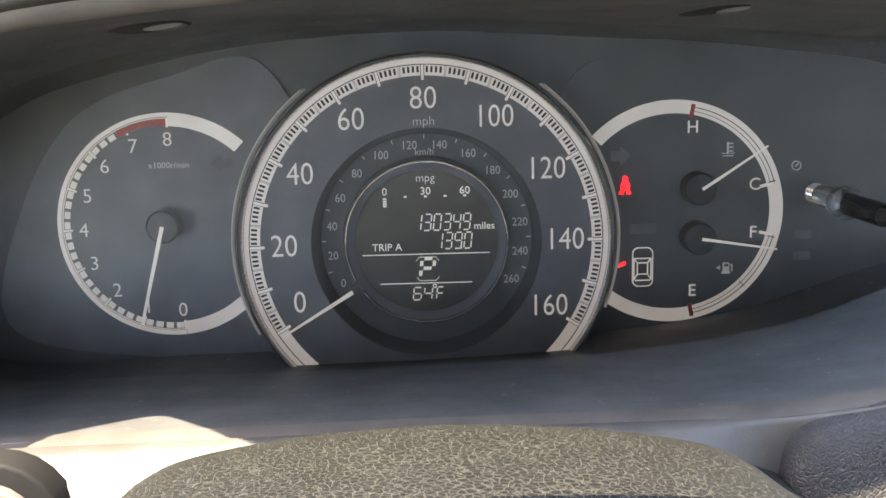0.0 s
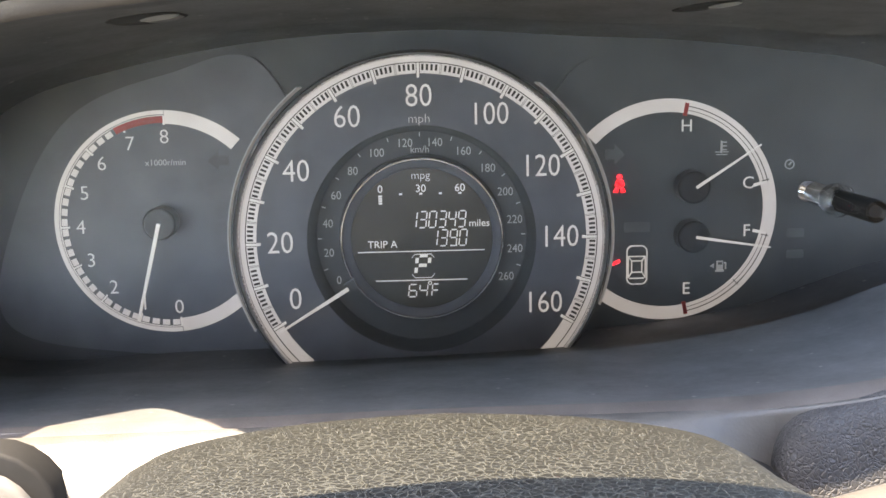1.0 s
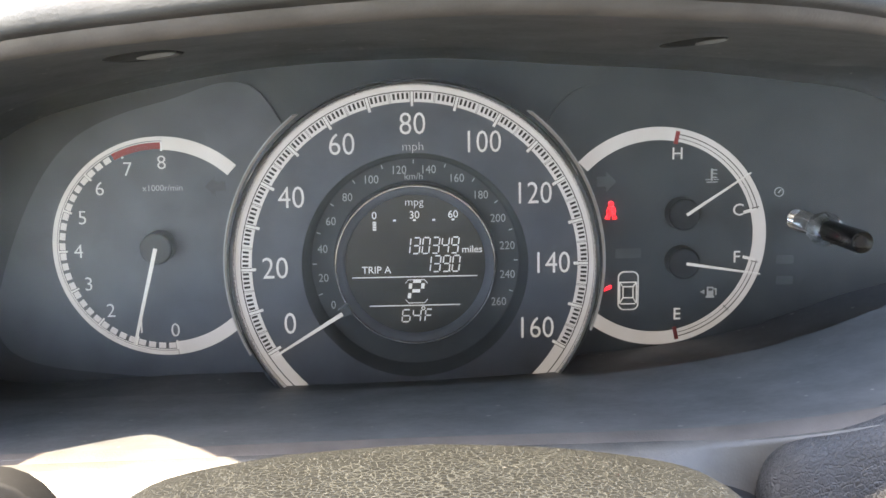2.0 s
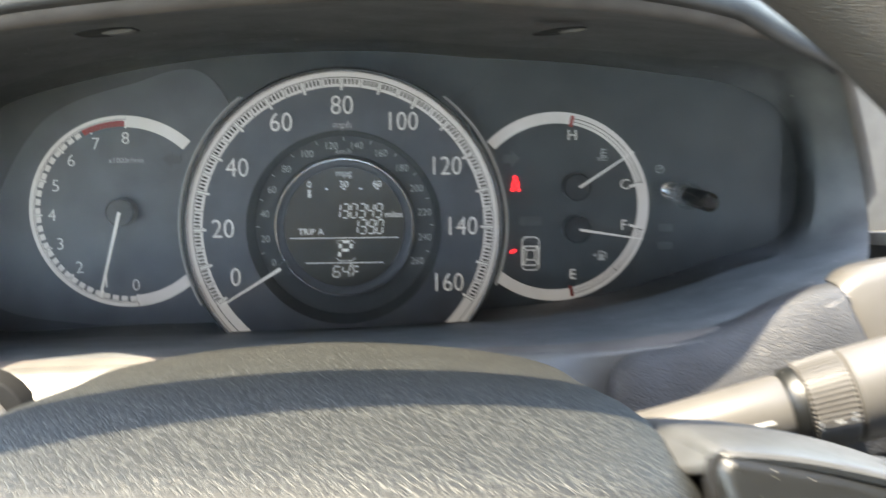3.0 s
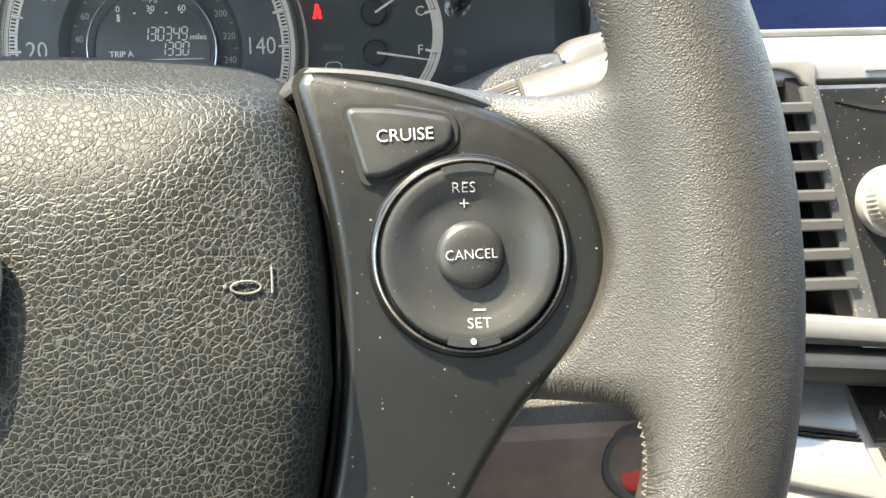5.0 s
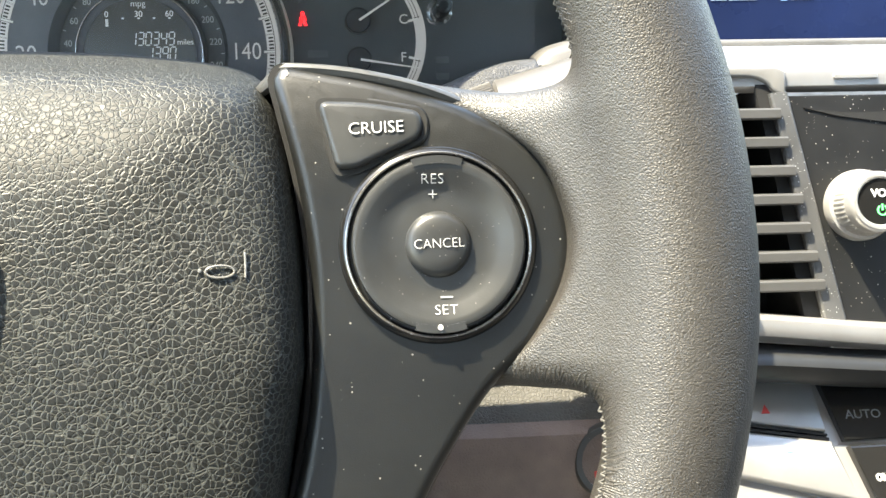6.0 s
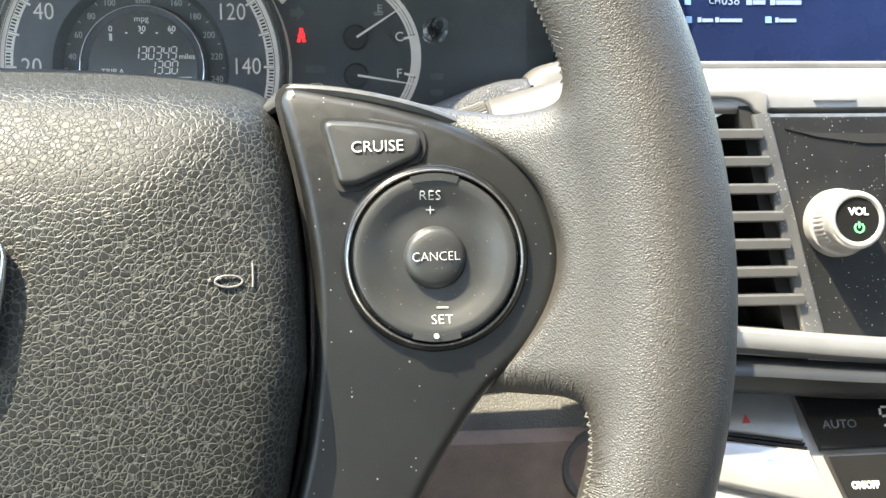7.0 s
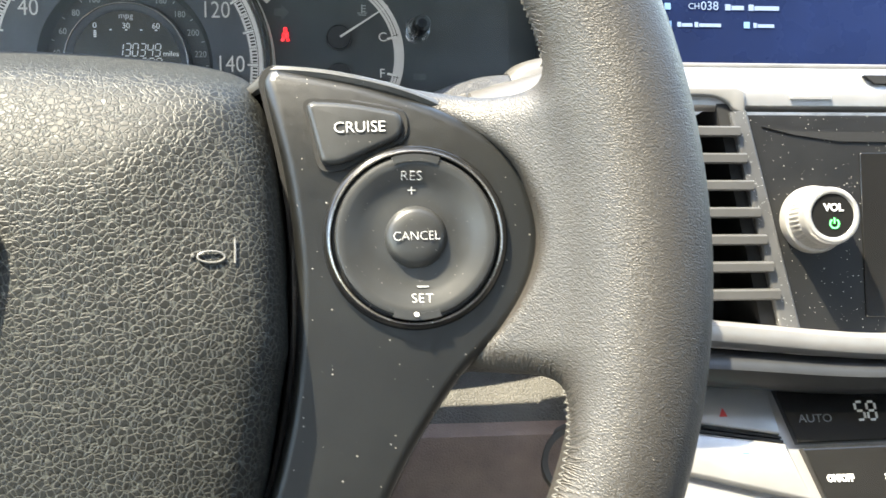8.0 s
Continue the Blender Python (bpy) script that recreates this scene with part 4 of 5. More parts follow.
def outline_gap(outline, u, v):
    """Signed distance to an outline in the plane, negative inside."""
    best, inside = 1e9, False
    for (x0, z0), (x1, z1) in zip(outline, outline[1:] + outline[:1]):
        ex, ez = x1 - x0, z1 - z0
        wx, wz = u - x0, v - z0
        t = np.clip((wx * ex + wz * ez) / max(1e-12, ex * ex + ez * ez), 0, 1)
        best = np.minimum(best, (wx - ex * t) ** 2 + (wz - ez * t) ** 2)
        crosses = ((z0 > v) != (z1 > v)) & (u < x0 + (v - z0) * ex / (ez if abs(ez) > 1e-12 else 1e-12))
        inside = inside ^ crosses
    return np.where(inside, -1, 1) * np.sqrt(best)


def blend_min(p, q, k):
    m = np.maximum(k - np.abs(p - q), 0) / k
    return np.minimum(p, q) - m ** 3 * k / 6


def spoke_body(u, d, v):
    """Leather body of one spoke with its stretch of rim: negative inside."""
    r = np.sqrt(u * u + v * v)
    tube_gap = (np.sqrt(((r - RC) / RA) ** 2 + ((d - RD) / RB) ** 2) - 1) * RB
    t = np.clip((u - 0.122) / 0.034, 0, 1)
    front = 0.0018 - 0.0125 * t * t * (3 - 2 * t)
    roll = 0.0075
    flat = outline_gap(SPOKE_EDGE, u, v) + roll
    deep = np.abs(d - (front + 0.0125)) - 0.0125 + roll
    web = np.sqrt(np.maximum(flat, 0) ** 2 + np.maximum(deep, 0) ** 2) + np.minimum(np.maximum(flat, deep), 0) - roll
    body = blend_min(tube_gap, web, 0.022)
    pocket = np.maximum(outline_gap(PLATE_EDGE, u, v) + 0.0016, d - 0.005)
    body = -blend_min(-body, pocket, 0.004)
    a0, a1 = radians(-47), radians(45)
    body = np.maximum(body, v * math.cos(a1) - u * math.sin(a1))
    return np.maximum(body, u * math.sin(a0) - v * math.cos(a0))


def slope_of(f, p):
    h = 2e-4
    g = []
    for k in range(3):
        q0, q1 = p.copy(), p.copy()
        q0[:, k] -= h
        q1[:, k] += h
        g.append((f(*q1.T) - f(*q0.T)) / (2 * h))
    return np.stack(g, 1)


def settle(f, p, turns=4):
    """Moves points onto the skin of a body."""
    for _ in range(turns):
        g = slope_of(f, p)
        p = p - (f(*p.T) / np.maximum((g * g).sum(1), 0.2))[:, None] * g
    return p


def skin_of(f, lo, hi, step):
    """Meshes the skin of a body given as a distance function: one point in each cell that the skin crosses."""
    ax = [np.arange(lo[k], hi[k], step) for k in range(3)]
    inside = f(ax[0][:, None, None], ax[1][None, :, None], ax[2][None, None, :]) < 0
    n = [len(q) - 1 for q in ax]
    count = sum(inside[i:i + n[0], j:j + n[1], k:k + n[2]].astype(int) for i in (0, 1) for j in (0, 1) for k in (0, 1))
    mixed = (count > 0) & (count < 8)
    index = -np.ones(mixed.shape, int)
    cells = np.argwhere(mixed)
    index[mixed] = np.arange(len(cells))
    points = np.array(lo) + (cells + 0.5) * step
    moved = settle(f, points)
    points = points + np.clip(moved - points, -0.9 * step, 0.9 * step)
    faces = []
    for k in range(3):
        i, j = (k + 1) % 3, (k + 2) % 3
        first = np.moveaxis(inside, (k, i, j), (0, 1, 2))
        table = np.moveaxis(index, (k, i, j), (0, 1, 2))
        c0 = first[:-1, 1:-1, 1:-1] != first[1:, 1:-1, 1:-1]
        at = np.argwhere(c0)
        x, y, z = at[:, 0], at[:, 1], at[:, 2]
        faces.append(np.stack([table[x, y, z], table[x, y + 1, z], table[x, y + 1, z + 1], table[x, y, z + 1]], 1))
    faces = np.concatenate(faces)
    return points, faces[(faces >= 0).all(1)]


SPOKE_POINTS, SPOKE_FACES = skin_of(spoke_body, (0.086, -0.031, -0.135), (0.192, 0.026, 0.130), 0.0013)
for sign in (1, -1):
    me = bpy.data.meshes.new("body")
    me.from_pydata((SPOKE_POINTS * np.array([sign, 1, 1])).tolist(), [], SPOKE_FACES.tolist())
    bm = bmesh.new()
    bm.from_mesh(me)
    bpy.data.meshes.remove(me)
    part("spoke", bm, RIM, wheel, "leather spoke flowing into the rim")
def lean(bm):
    for v in bm.verts:
        v.co.y += 4.2 * max(0.0, v.co.z - 0.020) ** 2
    return bm


def plate_skin(edge, y0, y1, bevel):
    """The switch plate: rounded edge, cut into strips so that its face can bend."""
    base = prism(edge, y0, y1, bevel, 8)
    for z in (0.020, 0.025, 0.030, 0.035, 0.040, 0.045, 0.049):
        bmesh.ops.bisect_plane(base, geom=base.verts[:] + base.edges[:] + base.faces[:], plane_co=(0, 0, z), plane_no=(0, 0, 1))
    return lean(base)


for sign in (1, -1):
    edge = [(sign * p.x, p.z) for p in spline(PLATE_RIGHT, 6, closed=False) + spline(PLATE_LEFT, 6, closed=False)]
    part("switch_plate", plate_skin(edge, -0.0022, 0.012, 0.0034), PLATE, wheel, "satin black switch plate with dust specks")
    part("plate_gap", prism([(x - sign * 0.0012 if abs(x) < 0.0895 else x + sign * 0.0004, z) for x, z in edge], 0.0030, 0.014), GAP, wheel)
# added black filler, stands in for the shade between cover and plates
part("hub_filler", prism(round_rect(-0.098, -0.100, 0.098, 0.0440, 0.01), 0.013, 0.034), GAP, wheel)
# shoulders: tops of the spokes running back beside the cover
SHOULDER_FRONT = spline([(0.0790, 0.0052, 0.0492), (0.0802, 0.0036, 0.0512), (0.084, 0.0022, 0.0515), (0.097, 0.0010, 0.0501), (0.112, 0.0004, 0.0468), (0.124, 0.0026, 0.0428), (0.134, 0.0060, 0.0380)], 6, closed=False)
SHOULDER_BACK = spline([(0.069, 0.044, 0.0500), (0.074, 0.043, 0.0517), (0.080, 0.041, 0.0520), (0.094, 0.035, 0.0515), (0.110, 0.026, 0.0488), (0.124, 0.018, 0.0432), (0.134, 0.014, 0.0380)], 6, closed=False)
for sign in (1, -1):
    rows = []
    tuck = Vector((-0.010, 0.014, -0.0040))
    for p, q in zip([SHOULDER_FRONT[0] + tuck] + SHOULDER_FRONT, [SHOULDER_BACK[0] + tuck] + SHOULDER_BACK):
        row = [(p.x, p.y + 0.0028, p.z - 0.0032), (p.x, p.y + 0.0006, p.z - 0.0022), (p.x, p.y, p.z - 0.0010), (p.x, p.y + 0.0006, p.z - 0.0001), (p.x, p.y + 0.0024, p.z + 0.0005)]
        for k in range(1, 7):
            t = k / 6
            r = p.lerp(q, t)
            row.append((r.x, r.y + 0.003 * (1 - t), r.z + 0.0005 + 0.0010 * math.sin(math.pi * t)))
        row += [(q.x + 0.002, q.y + 0.004, q.z - 0.003), (q.x + 0.003, q.y + 0.005, q.z - 0.02)]
        rows.append([(sign * r[0], r[1], r[2]) for r in row])
    part("shoulder", grid(rows)[0], SHOULDER, wheel, "satin black shoulder of the spoke")
# cruise button
btn = [Vector((x, 0, z - 0.0008)) for x, z in round_poly([(0.0900, 0.0426), (0.1010, 0.0422), (0.1142, 0.0398), (0.1142, 0.0335), (0.0985, 0.0264), (0.0942, 0.0264)], [0.0030, 0.0045, 0.0032, 0.0045, 0.0030, 0.0022], 7)]
part("button_gap", lean(prism([((p.x - 0.101) * 1.09 + 0.101, (p.z - 0.035) * 1.15 + 0.0349) for p in btn], -0.0030, 0.002)), GAP, wheel)
part("button_frame", lean(tube([(p.x + (p.x - 0.101) * 0.09, -0.0024, p.z + (p.z - 0.035) * 0.13) for p in btn[12:36]], 0.0005, 8)), PLATE, wheel)
cruise = part("cruise_button", lean(prism([(p.x, p.z) for p in btn], -0.0048, 0.002, 0.0016, 6)), BUTTON, wheel, "grey rubber button")
words("lettering", "CRUISE", 0.0040, (0.1035, -0.0041, 0.0349), WHITE_PRINT, cruise, turn=pose(0, 0, 0, -7.5, -2, 0), thick=-0.00005)

# rocker disc with its bezel
DC = (0.1172, 0.0078)
disc_m = (DC[0], -0.0022, DC[1])
part("bezel", lathe([(0.0232, 0.003), (0.0230, -0.0006), (0.0224, -0.0016), (0.0216, -0.0020), (0.0209, -0.0016), (0.0205, 0.000), (0.0204, 0.003)], 96, disc_m, closed=False), GLOSS, wheel, "glossy bezel with worn bright edge")
part("bezel_edge", torus((DC[0], -0.0040, DC[1]), 0.0213, 0.00035, 0.0003, 120, 8), WORN, wheel, "bright worn edge")
disc = part("rocker", lathe([(0.0200, 0.003), (0.0200, -0.0022), (0.0196, -0.0030), (0.0188, -0.0033), (0.0172, -0.0029), (0.0145, -0.0016), (0.0118, -0.0008), (0.0100, -0.0007), (0.0083, -0.0009), (0.0, -0.0009)], 96, disc_m), BUTTON, wheel, "dished black rocker disc")
part("rocker_tab", ring(DC, 0.0186, 0.0204, -0.0057, -0.0030, -17, 17), BUTTON, disc)
part("rocker_tab", ring(DC, 0.0186, 0.0204, -0.0057, -0.0030, 163, 197), BUTTON, disc)
knob = part("cancel_button", lathe([(0.0, -0.0034), (0.0035, -0.0033), (0.0060, -0.0029), (0.0070, -0.0023), (0.0077, -0.0012), (0.0078, 0.002)], 56, disc_m), BUTTON, wheel, "domed round button")
words("lettering", "CANCEL", 0.0032, (DC[0], -0.0057, DC[1] + 0.0001), WHITE_PRINT, knob, turn=pose(0, 0, 0, 0, -1.5, 0), squeeze=0.95, thick=-0.00008)
words("lettering", "RES", 0.0036, (DC[0] - 0.0011, -0.0043, DC[1] + 0.0150), WHITE_PRINT, disc, turn=pose(0, 0, 0, 25, 0, 0), thick=-0.0001)
words("lettering", "+", 0.0046, (DC[0] - 0.0010, -0.0032, DC[1] + 0.0114), GREY_PRINT, disc, thick=-0.0001)
words("lettering", "SET", 0.0036, (DC[0] + 0.0014, -0.0043, DC[1] - 0.0152), WHITE_PRINT, disc, turn=pose(0, 0, 0, -25, 0, 0), thick=-0.0001)
part("lettering", bars([rect(DC[0] + 0.0002, DC[1] - 0.0124, DC[0] + 0.0030, DC[1] - 0.0120)], -0.0035, -0.0030), GREY_PRINT, disc, smooth=False)
part("lamp_dot", lathe([(0.0, -0.0045), (0.0006, -0.0045), (0.0006, -0.003)], 12, (DC[0] - 0.0002, -0.0022, DC[1] - 0.0190)), WHITE_PRINT, disc)


def joined(pieces):
    """One mesh out of many small ones."""
    verts, faces = [], []
    for piece in pieces:
        n = len(verts)
        piece.verts.index_update()
        verts += [tuple(v.co) for v in piece.verts]
        faces += [[n + v.index for v in f.verts] for f in piece.faces]
        piece.free()
    me = bpy.data.meshes.new("joined")
    me.from_pydata(verts, [], faces)
    bm = bmesh.new()
    bm.from_mesh(me)
    bpy.data.meshes.remove(me)
    return bm


def stitches(path, name, size=0.0011):
    """Slanted pale threads pulled over the leather, two strands to a stitch."""
    pieces = []
    for i in range(len(path) - 1):
        a, b = Vector(path[i]), Vector(path[i + 1])
        nrm = (b - a).cross(Vector((0, 1, 0))).normalized() * size
        for p, q in ((a + nrm, a.lerp(b, 0.75) - nrm), (a.lerp(b, 0.75) - nrm, b + nrm)):
            pieces.append(tube([p + Vector((0, 0.0001, 0)), p.lerp(q, 0.5) + Vector((0, -0.0005, 0)), q + Vector((0, 0.0001, 0))], [0.0002, 0.00032, 0.0002], 6))
    return part(name, joined(pieces), THREAD, wheel, "pale thread stitching")


def on_spoke(points, n):
    """Even points of a path laid on the leather of the right spoke."""
    fine = spline(points, 20, closed=False)
    run = [0.0]
    for p, q in zip(fine, fine[1:]):
        run.append(run[-1] + (q - p).length)
    even = np.array([[np.interp(s, run, [p[k] for p in fine]) for k in range(3)] for s in np.linspace(0, run[-1], n)])
    return [Vector(p) for p in settle(spoke_body, even, 8)]


def rim_inner(a, d):
    return ((RC - RA * 0.97) * math.cos(radians(a)), d, (RC - RA * 0.97) * math.sin(radians(a)))


upper_seam = on_spoke([(0.1430, -0.006, 0.0515), (0.1475, -0.009, 0.0570)] + [rim_inner(q, -0.012) for q in (24, 30, 36, 42)], 40)
lower_seam = on_spoke([(0.1310, -0.003, -0.0262), (0.1400, -0.006, -0.0272), (0.1470, -0.010, -0.0305), (0.1510, -0.014, -0.0370)] + [rim_inner(q, -0.0165) for q in (-17, -24, -31, -38, -45)], 66)
stitches(upper_seam, "stitching", 0.0006)
stitches(lower_seam[11:], "stitching", 0.00075)


def creases(seam, seed):
    """Fine folds of leather drawn towards a seam."""
    rng = random.Random(seed)
    starts, ways, sides = [], [], []
    for i in range(1, len(seam) - 1):
        for k in (0.0, 0.33, 0.66):
            starts.append(seam[i].lerp(seam[i + 1], k))
            ways.append((seam[i + 1] - seam[i - 1]).normalized())
    normals = slope_of(spoke_body, np.array(starts))
    lines = []
    for p, w, nrm in zip(starts, ways, normals):
        out = w.cross(Vector(nrm)).normalized()
        if out.y > 0:
            out = -out
        length = rng.uniform(0.004, 0.011)
        lines += [p + out * length * s + w * rng.uniform(-0.0004, 0.0004) for s in (0.0, 0.33, 0.66, 1.0)]
    lines = settle(spoke_body, np.array(lines), 5)
    normals = slope_of(spoke_body, lines)
    pieces = []
    for i in range(0, len(lines), 4):
        pts = [Vector(lines[i + j]) - Vector(normals[i + j]).normalized() * (0.00012, 0.00018, 0.00026, 0.00040)[j] for j in range(4)]
        pieces.append(tube(pts, [0.00042, 0.00042, 0.00040, 0.00025], 6))
    return part("creases", joined(pieces), RIM, wheel, "fine folds in the leather along the seam")


creases(upper_seam, 3)
creases(lower_seam, 4)

# ---- wiper stalk ----
stalk = thing("wiper_stalk", "grey satin wiper stalk with ribbed ring behind the wheel", "stalk", Matrix.Translation((0.085, -0.140, -0.0425)))
A = Vector((0, 0, 0))
B = Vector((0.095, -0.006, 0.0235))
axis = (B - A).normalized()


def along(t):
    return A + (B - A) * t


part("arm", tube([along(t) for t in (-0.2, 0.0, 0.22, 0.37, 0.39)], [0.0080, 0.0085, 0.0092, 0.0098, 0.0092], 32), STALK, stalk)
part("collar", tube([along(t) for t in (0.385, 0.395, 0.425, 0.43)], [0.0096, 0.0106, 0.0110, 0.0104], 32), PLATE, stalk)
rows = []
side = axis.orthogonal().normalized()
up = axis.cross(side)
for t, r in ((0.43, 0.0102), (0.435, 0.0112), (0.545, 0.0122), (0.55, 0.0112)):
    rows.append([along(t) + (side * math.cos(2 * math.pi * j / 216) + up * math.sin(2 * math.pi * j / 216)) * (r + (0.00025 if j % 4 < 2 else -0.00025)) for j in range(216)])
part("ribbed_ring", grid(rows, wrap_u=True)[0], STALK, stalk, "ribbed turning ring")
part("grip", tube([along(t) for t in (0.55, 0.56, 0.80, 1.0, 1.06, 1.08)], [0.0112, 0.0124, 0.0130, 0.0128, 0.0118, 0.0090], 40), STALK, stalk)


def on_stalk(name, quads, t, turn_deg, r):
    """Marks printed on the side of the stalk that faces the driver: quads of (along, around) in metres."""
    bm = bmesh.new()
    face = Vector((0, -1, 0))
    face = (face - axis * face.dot(axis)).normalized()
    over = axis.cross(face)
    if over.z < 0:
        over = -over
    for q in quads:
        vs = []
        for al, ar in q:
            th = radians(turn_deg) + ar / r
            vs.append(bm.verts.new(along(t) + axis * al + (face * math.cos(th) + over * math.sin(th)) * r))
        bm.faces.new(vs)
    return part(name, bm, WHITE_PRINT, stalk, smooth=False)


on_stalk("scale_mark", [[(0.0, -0.010), (0.0012, -0.010), (0.0006, 0.001), (0.0, 0.001)], [(0.004, -0.0005), (0.006, -0.0005), (0.006, 0.0003), (0.004, 0.0003)], [(0.008, -0.001), (0.0095, -0.001), (0.0095, 0.0012), (0.0088, 0.002)]], 0.44, -8, 0.01215)
on_stalk("lettering_bar", [[(0.0, 0.0), (0.007, 0.0), (0.007, 0.0008), (0.0, 0.0008)], [(-0.006, -0.0042), (-0.001, -0.0042), (-0.001, -0.0034), (-0.006, -0.0034)], [(0.0015, -0.006), (0.006, -0.0052), (0.006, -0.0044), (0.0015, -0.0052)]], 0.26, 5, 0.00985)

# ---- centre stack ----
ST = pose(0.2385, -0.1020, -0.0232, -10, 0, 0)
stack = tagged(new("centre_stack"), "black dusty centre console face with silver trim", "console", kind="structure")
stack.matrix_world = CAR @ ST
# face of the console right of the vent, with a slot on top
panel_out = [(0.0035, 0.000), (0.110, 0.000), (0.110, -0.0835), (0.0215, -0.0835)]
part("console_face", prism(panel_out, -0.001, 0.012, 0.0006), CONSOLE, stack, "dusty black console face", smooth=False)
part("disc_slot", prism([(0.010, -0.0045), (0.022, -0.0062), (0.110, -0.0070), (0.110, -0.0105), (0.040, -0.0100), (0.022, -0.0075)], -0.0016, 0.003), GAP, stack, smooth=False)
part("side_display", prism(round_rect(0.047, -0.075, 0.108, -0.014, 0.001), -0.0018, 0.003, 0.0005), GLOSS, stack, "glossy dark radio display", smooth=False)
strip = [(-0.0025, 0.0005), (0.0038, 0.0010), (0.0225, -0.0840), (0.0145, -0.0840)]
part("side_strip", prism(strip, -0.0035, 0.010, 0.0010), SILVER_DUSTY, stack, "dusty silver strip", smooth=False)

vent = thing("air_vent", "dashboard air vent with grey horizontal slats", "air vent", ST)
part("duct", prism(round_rect(-0.056, -0.092, 0.018, 0.004, 0.004), 0.030, 0.034), GAP, vent)
for x0, x1, z0, z1 in ((-0.058, -0.053, -0.092, 0.004), (0.010, 0.0165, -0.092, 0.004)):
    part("duct_wall", prism([(x0, z0), (x1, z0), (x1 - (0.017 if x0 > 0 else 0), z1), (x0 - (0.017 if x0 > 0 else 0), z1)], -0.001, 0.034), GAP, vent, smooth=False)
for k in range(7):
    z = -0.0065 - 0.0099 * k
    x1 = -0.0015 + 0.0165 * (k + 0.8) / 7.6
    prof = [(-0.0055, -0.0013), (-0.0055, 0.0014), (-0.0048, 0.0020), (0.0, 0.0022), (0.012, 0.0012), (0.012, -0.0008), (0.0, -0.0018), (-0.0048, -0.0019)]
    rows = [[(x, y * 1.0, z + dz + 0.10 * y) for y, dz in prof] for x in (-0.054, x1)]
    bm, vs = grid(rows, wrap_u=True)
    cap(bm, vs[0])
    cap(bm, list(reversed(vs[1])))
    part("slat", bm, SLAT, vent, smooth=False)
part("vane_tab", prism(round_rect(-0.0195, -0.0455, -0.0160, -0.0410, 0.0012), -0.0085, 0.004, 0.0012), SLAT, vent)

# silver frame above and below, screen shelf
trim = thing("console_trim", "bright silver trim across the console above the vent", "trim", ST)
prof = [(0.030, 0.0215), (0.012, 0.0205), (0.004, 0.0185), (0.0005, 0.0150), (-0.0008, 0.010), (-0.0012, 0.0060), (-0.0008, 0.0035), (0.0015, 0.0015)]
rows = []
for x in np.linspace(-0.055, 0.115, 64):
    rows.append([(x, y, z) for y, z in prof])
thick_skin(rows, SILVER, "upper_trim", trim, depth=0.003, offset=-1)
# rounded inner corner over the vent
arch = [(-0.055, 0.0100), (0.000, 0.0100), (0.0035, 0.0080), (0.0035, 0.0005), (0.0005, 0.0005)]
arch += [(-0.0015 - 0.010 * (1 - math.cos(radians(b))), 0.0010 + 0.0060 * math.sin(radians(b)) * 0.9) for b in range(10, 91, 10)]
arch += [(-0.030, 0.0068), (-0.055, 0.0068)]
part("vent_arch", prism(arch, -0.0030, 0.010, 0.0010), SATIN, trim)
part("trim_slot", prism([(0.050, 0.0150), (0.110, 0.0152), (0.110, 0.0120), (0.054, 0.0118)], -0.0018, 0.004), GAP, trim, smooth=False)
part("trim_latch", prism(round_rect(0.021, 0.0055, 0.037, 0.0074, 0.0006), -0.0020, 0.002, 0.0004), SILVER, trim, smooth=False)
prof = [(0.010, -0.0815), (0.0, -0.0820), (-0.0115, -0.0828), (-0.0140, -0.0840), (-0.0145, -0.0870), (-0.0135, -0.0895), (-0.010, -0.0915), (-0.002, -0.0920)]
rows = []
for x in np.linspace(-0.058, 0.115, 50):
    bow = 0.0022 - 0.0070 * smooth01(-0.04, 0.06, x) + 0.006 * smooth01(-0.02, -0.10, x)
    rows.append([(x, y, z + bow + 0.006) for y, z in prof])
thick_skin(rows, SILVER, "lower_trim", trim, depth=0.002, offset=-1)
prof = [(-0.0090, -0.0850), (-0.0125, -0.0900), (-0.0130, -0.0918), (-0.0100, -0.0955), (-0.0070, -0.0978), (0.006, -0.0990)]
rows = [[(x, y, z - 0.0045 * smooth01(-0.03, 0.05, x)) for y, z in prof] for x in np.linspace(-0.058, 0.115, 40)]
thick_skin(rows, HUB, "under_trim", trim, depth=0.002, offset=-1)

vol = thing("volume_knob", "round silver volume knob with black lettered face", "knob", ST @ Matrix.Translation((0.0280, -0.001, -0.0390)) @ Matrix.Diagonal((0.97, 0.80, 0.97, 1.0)))
part("base", lathe([(0.0128, 0.002), (0.0128, -0.003), (0.0122, -0.0048), (0.0110, -0.0054)], 64, closed=False), KNOB, vol)
rows = []
for r, y, rib in ((0.0110, -0.0050, 0), (0.0112, -0.0060, 1), (0.0110, -0.0135, 1), (0.0107, -0.0145, 0)):
    rows.append([((r + rib * (0.00022 if j % 4 < 2 else -0.00022)) * math.sin(2 * math.pi * j / 160), y, (r + rib * (0.00022 if j % 4 < 2 else -0.00022)) * math.cos(2 * math.pi * j / 160)) for j in range(160)])
part("ribbed_grip", grid(rows, wrap_u=True)[0], KNOB, vol, "finely ribbed silver barrel")
part("front_ring", lathe([(0.0107, -0.0143), (0.0107, -0.0185), (0.0103, -0.0205), (0.0096, -0.0213), (0.0086, -0.0213), (0.0080, -0.0205)], 64, closed=False), KNOB, vol)
